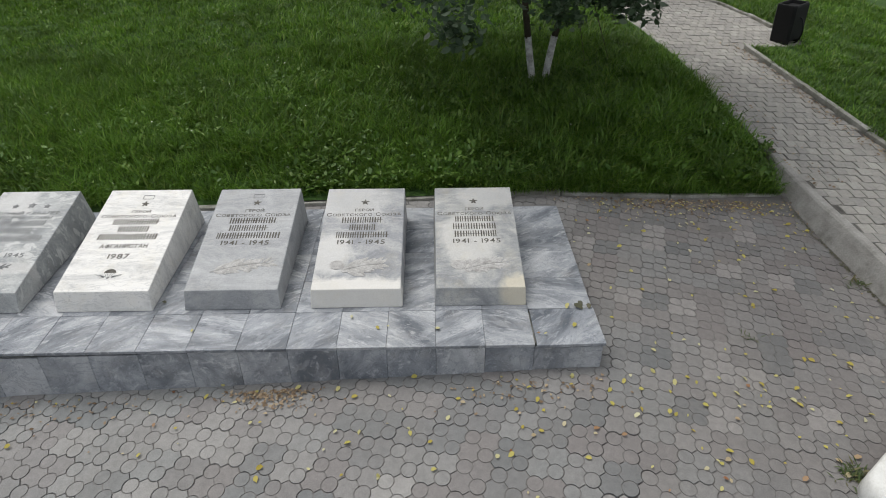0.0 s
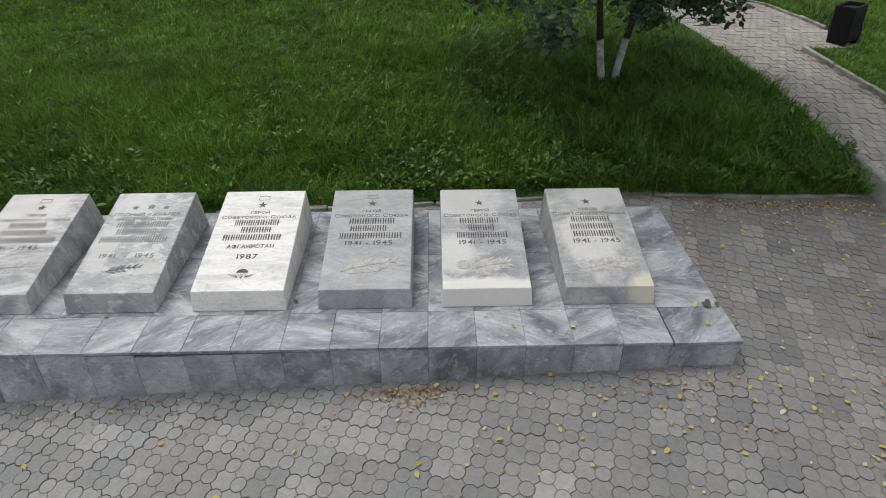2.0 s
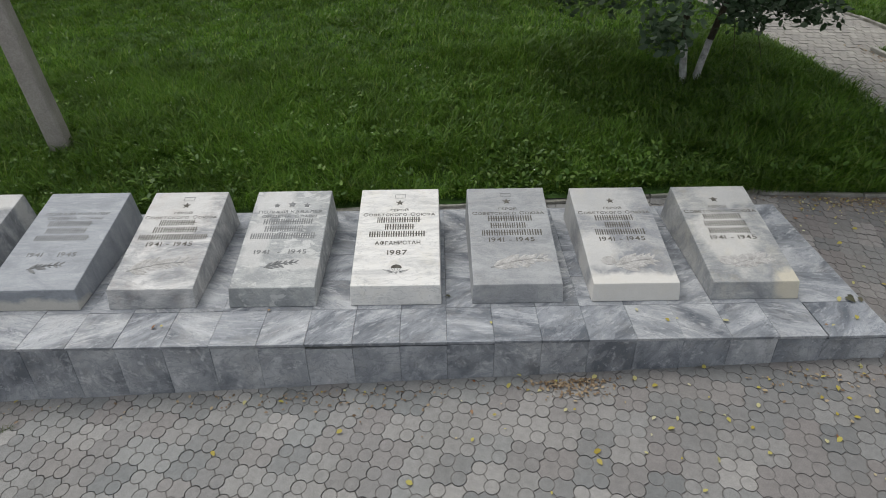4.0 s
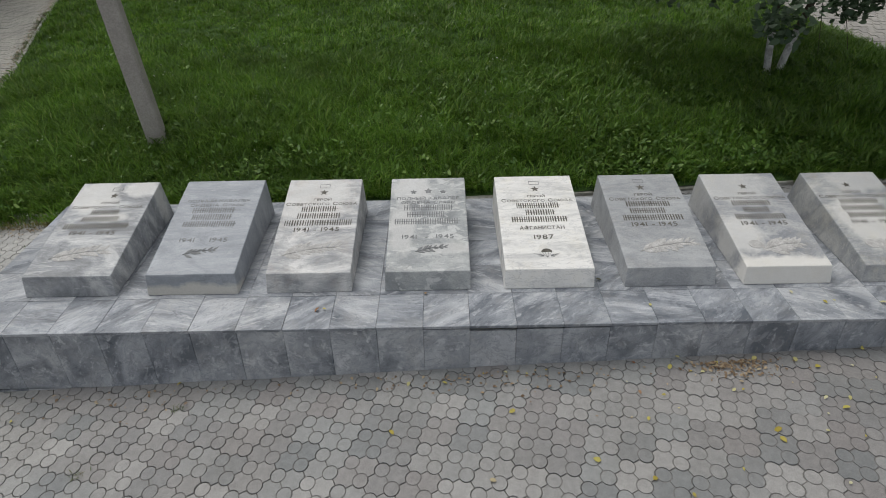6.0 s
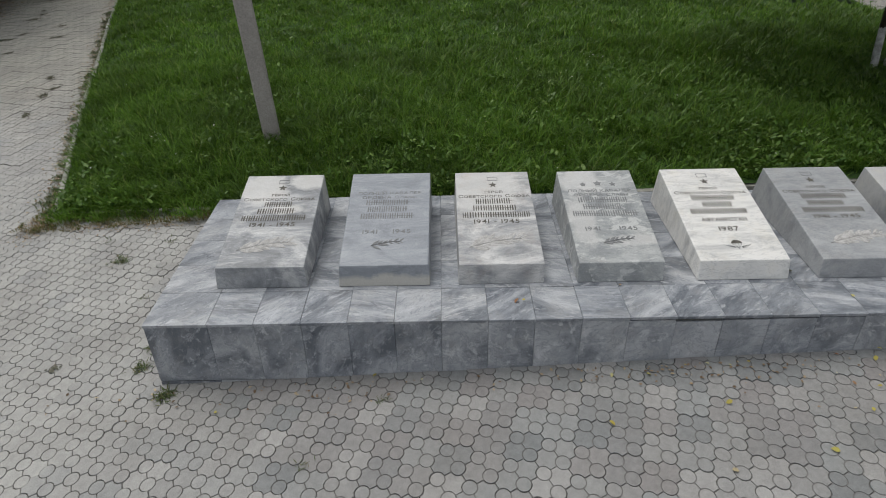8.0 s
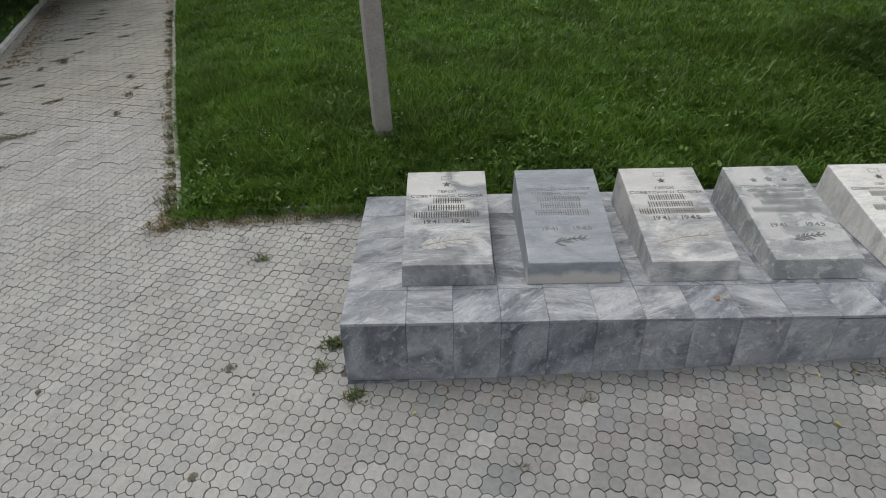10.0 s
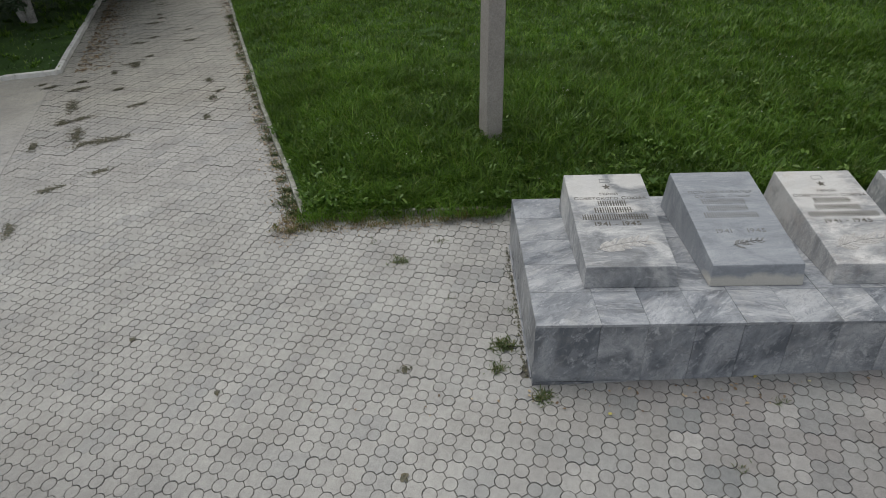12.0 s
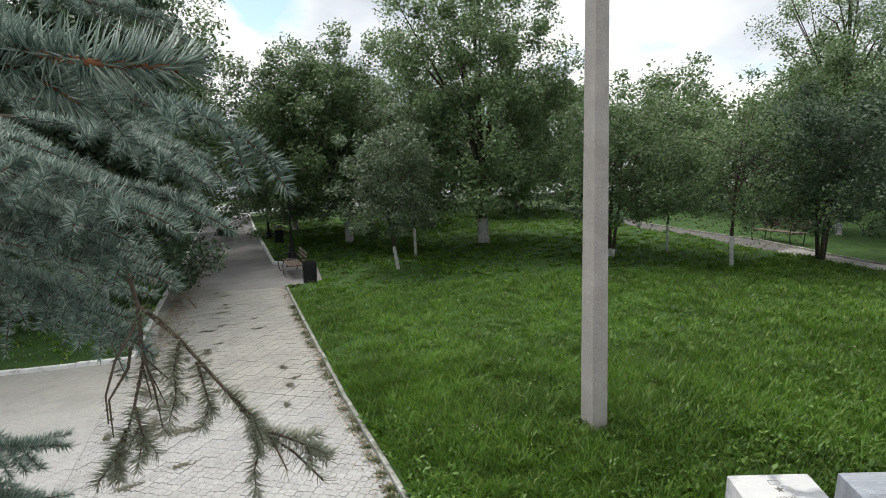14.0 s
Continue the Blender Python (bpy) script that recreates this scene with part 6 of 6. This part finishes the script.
# the white kerb block at the paving's edge
blk = thing("kerb_block", (1.55, -0.77, float(land_z(1.55, -0.77))), "whitewashed rounded concrete block on the pavers", "kerb block", turn=34)
outline = [(sx * 0.31 + 0.14 * math.cos(a), 0.14 * math.sin(a)) for sx, a0 in ((1, -90), (-1, 90)) for a in [radians(a0 + 18 * q) for q in range(11)]]
bm = bmesh.new()
levels = [[bm.verts.new((x * f, y * f, h)) for x, y in outline] for h, f in ((-0.05, 1.02), (0.1, 1.0), (0.13, 0.985), (0.15, 0.94), (0.158, 0.86))]
for a, b in zip(levels, levels[1:]):
    for q in range(len(outline)):
        bm.faces.new((a[q], a[(q + 1) % len(outline)], b[(q + 1) % len(outline)], b[q]))
bm.faces.new(levels[0][::-1])
bm.faces.new(levels[-1])
part("block", bm, M_KERBWHITE, blk, smooth=True)

# the pale building across the street
house = thing("building", (-34.0, 64.0, float(land_z(-34, 64))), "long pale rendered building across the street", "building")
part("wall", box(-30, 0, -1, 34, 9, 7.0), M_WALL, house)
part("roof", box(-30.4, -0.4, 7.0, 34.4, 9.4, 7.5), M_ROOF, house)
for k in range(18):
    wx = -28 + 3.4 * k
    wd = part("window", box(wx, -0.12, 1.3, wx + 1.5, 0.02, 3.6), M_WALL, house, "pale framed window")
    part("pane", box(wx + 0.12, -0.16, 1.42, wx + 1.38, -0.1, 3.48), M_GLASS, wd)

# ---------------------------------------------------------------- pavers
V1, V2 = np.array([0.1225, 0.0632]), np.array([0.0632, -0.1225])
ORG = np.array([-8.074, -0.66])
DISC_R = 0.0458


def paver_outlines(segments=14, arc=3):
    """The raised cells of one paver, in lattice metres: two round, two with hollowed corners."""
    e1, e2 = V1 / np.linalg.norm(V1), V2 / np.linalg.norm(V2)
    step = np.linalg.norm(V1)
    cells = []
    for cx, cy in ((1, -1), (1, 0)):
        cells.append([(cx * step + (DISC_R - 0.0018) * math.cos(a), cy * step + (DISC_R - 0.0018) * math.sin(a)) for a in [2 * math.pi * k / segments for k in range(segments)]])
    for cx, cy in ((0.5, -0.5), (1.5, -0.5)):
        pts = []
        h = step / 2
        for qx, qy, a0 in ((h, h, -90), (-h, h, 0), (-h, -h, 90), (h, -h, 180)):
            # hollow round the disc at this corner, walked from edge to edge
            for k in range(arc + 1):
                a = radians(a0 - 90 * k / arc)
                pts.append((cx * step + qx + (DISC_R + 0.0016) * math.cos(a), cy * step + qy + (DISC_R + 0.0016) * math.sin(a)))
        c = (cx * step, cy * step)
        pts = [(c[0] + (x - c[0]) * 0.984, c[1] + (y - c[1]) * 0.984) for x, y in pts]
        cells.append(pts)
    return e1, e2, cells


E1, E2, CELLS = paver_outlines()


def paver_shape(skirt=True):
    """Vertices and faces of one paver, its upper face at height 0."""
    vs, fs = [], []
    for pts in CELLS:
        n = len(pts)
        c = np.mean(pts, axis=0)
        o = len(vs)
        area = sum(pts[k][0] * pts[(k + 1) % n][1] - pts[(k + 1) % n][0] * pts[k][1] for k in range(n))
        # the lattice frame is left-handed: turn the loop so that it faces up
        loop = list(pts) if area < 0 else list(pts)[::-1]
        for x, y in loop:
            xx, yy = c[0] + (x - c[0]) * 0.962, c[1] + (y - c[1]) * 0.962
            w = E1 * xx + E2 * yy
            vs.append((w[0], w[1], 0.0))
        fs.append([o + k for k in range(n)])
        if skirt:
            for x, y in loop:
                w = E1 * x + E2 * y
                vs.append((w[0], w[1], -0.01))
            for k in range(n):
                fs.append([o + k, o + n + k, o + n + (k + 1) % n, o + (k + 1) % n])
    # shallow grooves within the paver
    step = np.linalg.norm(V1)
    for cx, cy, a0, a1 in ((1, -1, 0, 180), (1, 0, 180, 360)):
        o, k = len(vs), (a1 - a0) // 30
        for i in range(k + 1):
            a = radians(a0 + (a1 - a0) * i / k)
            for q in (DISC_R - 0.008, DISC_R + 0.008):
                w = E1 * (cx * step + q * math.cos(a)) + E2 * (cy * step + q * math.sin(a))
                vs.append((w[0], w[1], GROOVE))
        fs += [[o + 2 * i, o + 2 * i + 2, o + 2 * i + 3, o + 2 * i + 1] for i in range(k)]
    for cx, cy, across in ((1, -0.5, False),):
        o, half = len(vs), step / 2 - DISC_R
        ux, uy = (half, 0.008) if across else (0.008, half)
        for sx, sy in ((-1, -1), (-1, 1), (1, 1), (1, -1)):
            w = E1 * (cx * step + sx * ux) + E2 * (cy * step + sy * uy)
            vs.append((w[0], w[1], GROOVE))
        fs.append([o, o + 1, o + 2, o + 3])
    return np.array(vs), fs


GROOVES = 13
GROOVE = -0.004


def place_pavers():
    """Lattice places of all pavers, by stretch of the plan."""
    step = np.linalg.norm(V1)
    a_, b_ = np.meshgrid(np.arange(-120, 120), np.arange(-120, 120))
    a_, b_ = a_.ravel() + b_.ravel(), a_.ravel() - b_.ravel()
    x = ORG[0] + a_ * V1[0] + b_ * V2[0]
    y = ORG[1] + a_ * V1[1] + b_ * V2[1]
    mx, my = x + V1[0] - V2[0] * 0.5, y + V1[1] - V2[1] * 0.5
    ok = inside(mx, my, plaza_poly) & (my > -2.3) & (my < 13.2) & (mx > -20)
    under = (mx > PL + 0.06) & (mx < -0.06) & (my > 0.06) & (my < PB - 0.06)
    ok &= ~under
    return x[ok], y[ok], mx[ok], my[ok]


shape_v, shape_f = paver_shape()
paver_me = bpy.data.meshes.new("paver")
paver_me.from_pydata(shape_v.tolist(), [], shape_f)
paver_me.update()
paver_me.materials.append(M_PAVER)
paver_me.materials.append(M_GROOVE)
for poly in paver_me.polygons[-GROOVES:]:
    poly.material_index = 1
px_, py_, mx_, my_ = place_pavers()
near = np.argsort((np.abs(mx_ + 4.2) / 2.6) ** 2 + (np.abs(my_ + 0.72) / 0.62) ** 2)[:300]
is_near = np.zeros(len(px_), bool)
is_near[near] = True
rr = np.random.RandomState(31)
for k in near:
    ob = new("paver", paver_me)
    ob.parent = pavement
    x, y = float(px_[k]), float(py_[k])
    z = float(land_z(x, y))
    sx = float(land_z(x + 0.2, y)) - z
    ob.matrix_local = Matrix.Translation((x, y, z + rr.uniform(-0.003, 0.003))) @ Matrix.Rotation(-math.atan(sx / 0.2) + rr.uniform(-0.008, 0.008), 4, "Y") @ Matrix.Rotation(rr.uniform(-0.008, 0.008), 4, "X")
rest = np.where(~is_near)[0]
past_seam = (mx_ + 15.17) * 0.938 + (my_ - 7.47) * 0.346 < 0
dirty = (my_ > 4.94 + 0.19 * (mx_ + 10.73)) & ~past_seam             # an older stretch of the lane with wide dirty joints
for label, chosen, skirt in (("grey clover pavers of the square", rest[(my_[rest] < 3.2) & ~dirty[rest]], True), ("pale clover pavers of the lane", rest[(my_[rest] >= 3.2) & ~dirty[rest]], False),
                             ("worn clover pavers with dirt-filled joints", rest[dirty[rest]], False)):
    sv, sf = paver_shape(skirt)
    worn = "worn" in label
    if worn:
        mid = np.append(V1 - V2 * 0.5, 0)
        sv = mid + (sv - mid) * np.array([0.976, 0.976, 1])
    nv = len(sv)
    tilt = rr.uniform(-0.008, 0.008, size=(len(chosen), 2))
    lift = rr.uniform(-0.003, 0.003, size=len(chosen))
    vv = np.empty((len(chosen), nv, 3))
    vv[:, :, 0] = px_[chosen][:, None] + sv[None, :, 0]
    vv[:, :, 1] = py_[chosen][:, None] + sv[None, :, 1]
    vv[:, :, 2] = land_z(vv[:, :, 0], vv[:, :, 1]) + sv[None, :, 2] + lift[:, None] + tilt[:, :1] * sv[None, :, 0] + tilt[:, 1:] * sv[None, :, 1]
    faces = [[i + k * nv for i in f] for k in range(len(chosen)) for f in sf]
    me = bpy.data.meshes.new("pavers")
    me.from_pydata(vv.reshape(-1, 3).tolist(), [], faces)
    tone = me.attributes.new("tone", "FLOAT", "FACE")
    tone.data.foreach_set("value", np.repeat(np.where(past_seam[chosen], 0.55 + 0.2 * rr.rand(len(chosen)), rr.rand(len(chosen)) * (0.6 if worn else 1.0)), len(sf)).astype(np.float32))
    me.update()
    me.materials.append(M_PAVERS)
    me.materials.append(M_GROOVE)
    slot = np.zeros(len(sf), np.int32)
    slot[-GROOVES:] = 1
    me.polygons.foreach_set("material_index", np.tile(slot, len(chosen)))
    ob = new("pavers", me)
    ob.parent = pavement
    tagged(ob, label, kind="stuff")


# the seam in the paving
seam_pts = [(-15.17 + 0.346 * q * 1.0, 7.47 - 0.938 * q) for q in np.linspace(0.1, 9.5, 48)]
bm = bmesh.new()
prev = None
for k, (x, y) in enumerate(seam_pts):
    z = float(land_z(x, y)) + 0.004
    o = 0.006 * math.sin(k * 1.9)
    pair = (bm.verts.new((x - 0.006 + o, y, z)), bm.verts.new((x + 0.006 + o, y, z)))
    if prev:
        bm.faces.new((prev[0], pair[0], pair[1], prev[1]))
    prev = pair
tagged(part("paving_seam", bm, M_GROOVE), "dark straight joint between two fields of pavers", "joint", kind="structure")

# ---------------------------------------------------------------- dirt lying on the lane
r = np.random.RandomState(77)
mats = [(-14.0, 5.82, 1.3), (-13.35, 4.75, 1.5), (-12.95, 4.47, 1.2), (-12.7, 4.5, 1.0), (-13.8, 4.42, 0.7), (-12.85, 3.21, 0.6), (-12.45, 3.58, 0.6), (-12.81, 2.35, 0.6), (-12.05, 6.61, 0.5), (-13.6, 5.3, 1.0), (-14.3, 6.6, 0.8),
        (-9.69, -0.01, 0.08), (-8.29, -0.74, 0.08), (-10.6, 0.58, 0.1), (-8.34, 0.13, 0.12)]
for k in range(28):
    t = r.rand()
    mats.append((-10.9 - 3.6 * t - 3.6 * r.rand(), 4.7 + 8.0 * t, 0.35 + 0.4 * r.rand() ** 2))
heaps = []
for cx, cy, s in mats:
    m_ = int(230 * s)
    u, w = 0.12 * s * r.normal(size=m_), 0.042 * s ** 0.5 * r.normal(size=m_)
    d = V1 if r.rand() < 0.7 else V2
    d = d / np.linalg.norm(d)
    heaps.append(np.c_[cx + u * d[0] - w * d[1], cy + u * d[1] + w * d[0]])
heaps = np.concatenate(heaps)
litter("leaf_litter", heaps[inside(heaps[:, 0], heaps[:, 1], plaza_poly)], 0.026, M_MOSS, "small mats of dark moss and dirt in the lane joints", 78, land_z, 0.12)

# ---------------------------------------------------------------- pavers of the narrow path
def wavy_brick():
    """One interlocking brick with a zigzag outline, its upper face at height 0."""
    h, w, q = 0.054, 0.07, 0.0045
    top = [(-h, -w), (-h / 2, -w - q), (0, -w), (h / 2, -w + q), (h, -w), (h + q, 0), (h, w), (h / 2, w - q), (0, w), (-h / 2, w + q), (-h, w), (-h + q, 0)]
    n = len(top)
    v = [(x * 0.965, y * 0.975, 0.0) for x, y in top] + [(x, y, -0.012) for x, y in top]
    f = [list(range(n))] + [[k, n + k, n + (k + 1) % n, (k + 1) % n] for k in range(n)]
    return np.array(v), f


bv, bf = wavy_brick()
strip = [(2.54, -1.0), (2.54, 2.6), *[(x - 0.03, y) for x, y in RIGHT_L[1:9]], (1.5, 13.9), (1.62, 12.7), (1.94, 11.6), (2.34, 10.6), (3.34, 9.6), (4.19, 8.4), (4.4, 7.6), (4.62, 6.9), (4.62, 6.1), (3.64, 6.0), (3.71, 4.5), (3.74, 3.2), (3.81, 1.5), (3.9, -1.0)]
turn_ = radians(-5)
gi, gj = np.meshgrid(np.arange(-40, 75), np.arange(-45, 75))
gi, gj = gi.ravel(), gj.ravel()
lx, ly = gi * 0.115 + (gj % 2) * 0.0575, gj * 0.147
qx, qy = 3.2 + lx * math.cos(turn_) - ly * math.sin(turn_), 4.0 + lx * math.sin(turn_) + ly * math.cos(turn_)
ok = inside(qx, qy, strip)
qx, qy = qx[ok], qy[ok]
rx_ = bv[:, 0] * math.cos(turn_) - bv[:, 1] * math.sin(turn_)
ry_ = bv[:, 0] * math.sin(turn_) + bv[:, 1] * math.cos(turn_)
vv = np.empty((len(qx), len(bv), 3))
vv[:, :, 0], vv[:, :, 1] = qx[:, None] + rx_[None], qy[:, None] + ry_[None]
tl = rr.uniform(-0.014, 0.014, size=(len(qx), 2))
vv[:, :, 2] = raised_z(vv[:, :, 0], vv[:, :, 1]) + bv[None, :, 2] + rr.uniform(-0.005, 0.005, size=(len(qx), 1)) + tl[:, :1] * rx_[None] + tl[:, 1:] * ry_[None]
me = bpy.data.meshes.new("pavers")
me.from_pydata(vv.reshape(-1, 3).tolist(), [], [[i + k * len(bv) for i in f] for k in range(len(qx)) for f in bf])
tone = me.attributes.new("tone", "FLOAT", "FACE")
tone.data.foreach_set("value", np.repeat(0.2 + 0.8 * rr.rand(len(qx)), len(bf)).astype(np.float32))
me.update()
me.materials.append(M_PATH_PAVERS)
ob = new("pavers", me)
ob.parent = right_path
tagged(ob, "worn uneven zigzag pavers of the narrow path", kind="stuff")
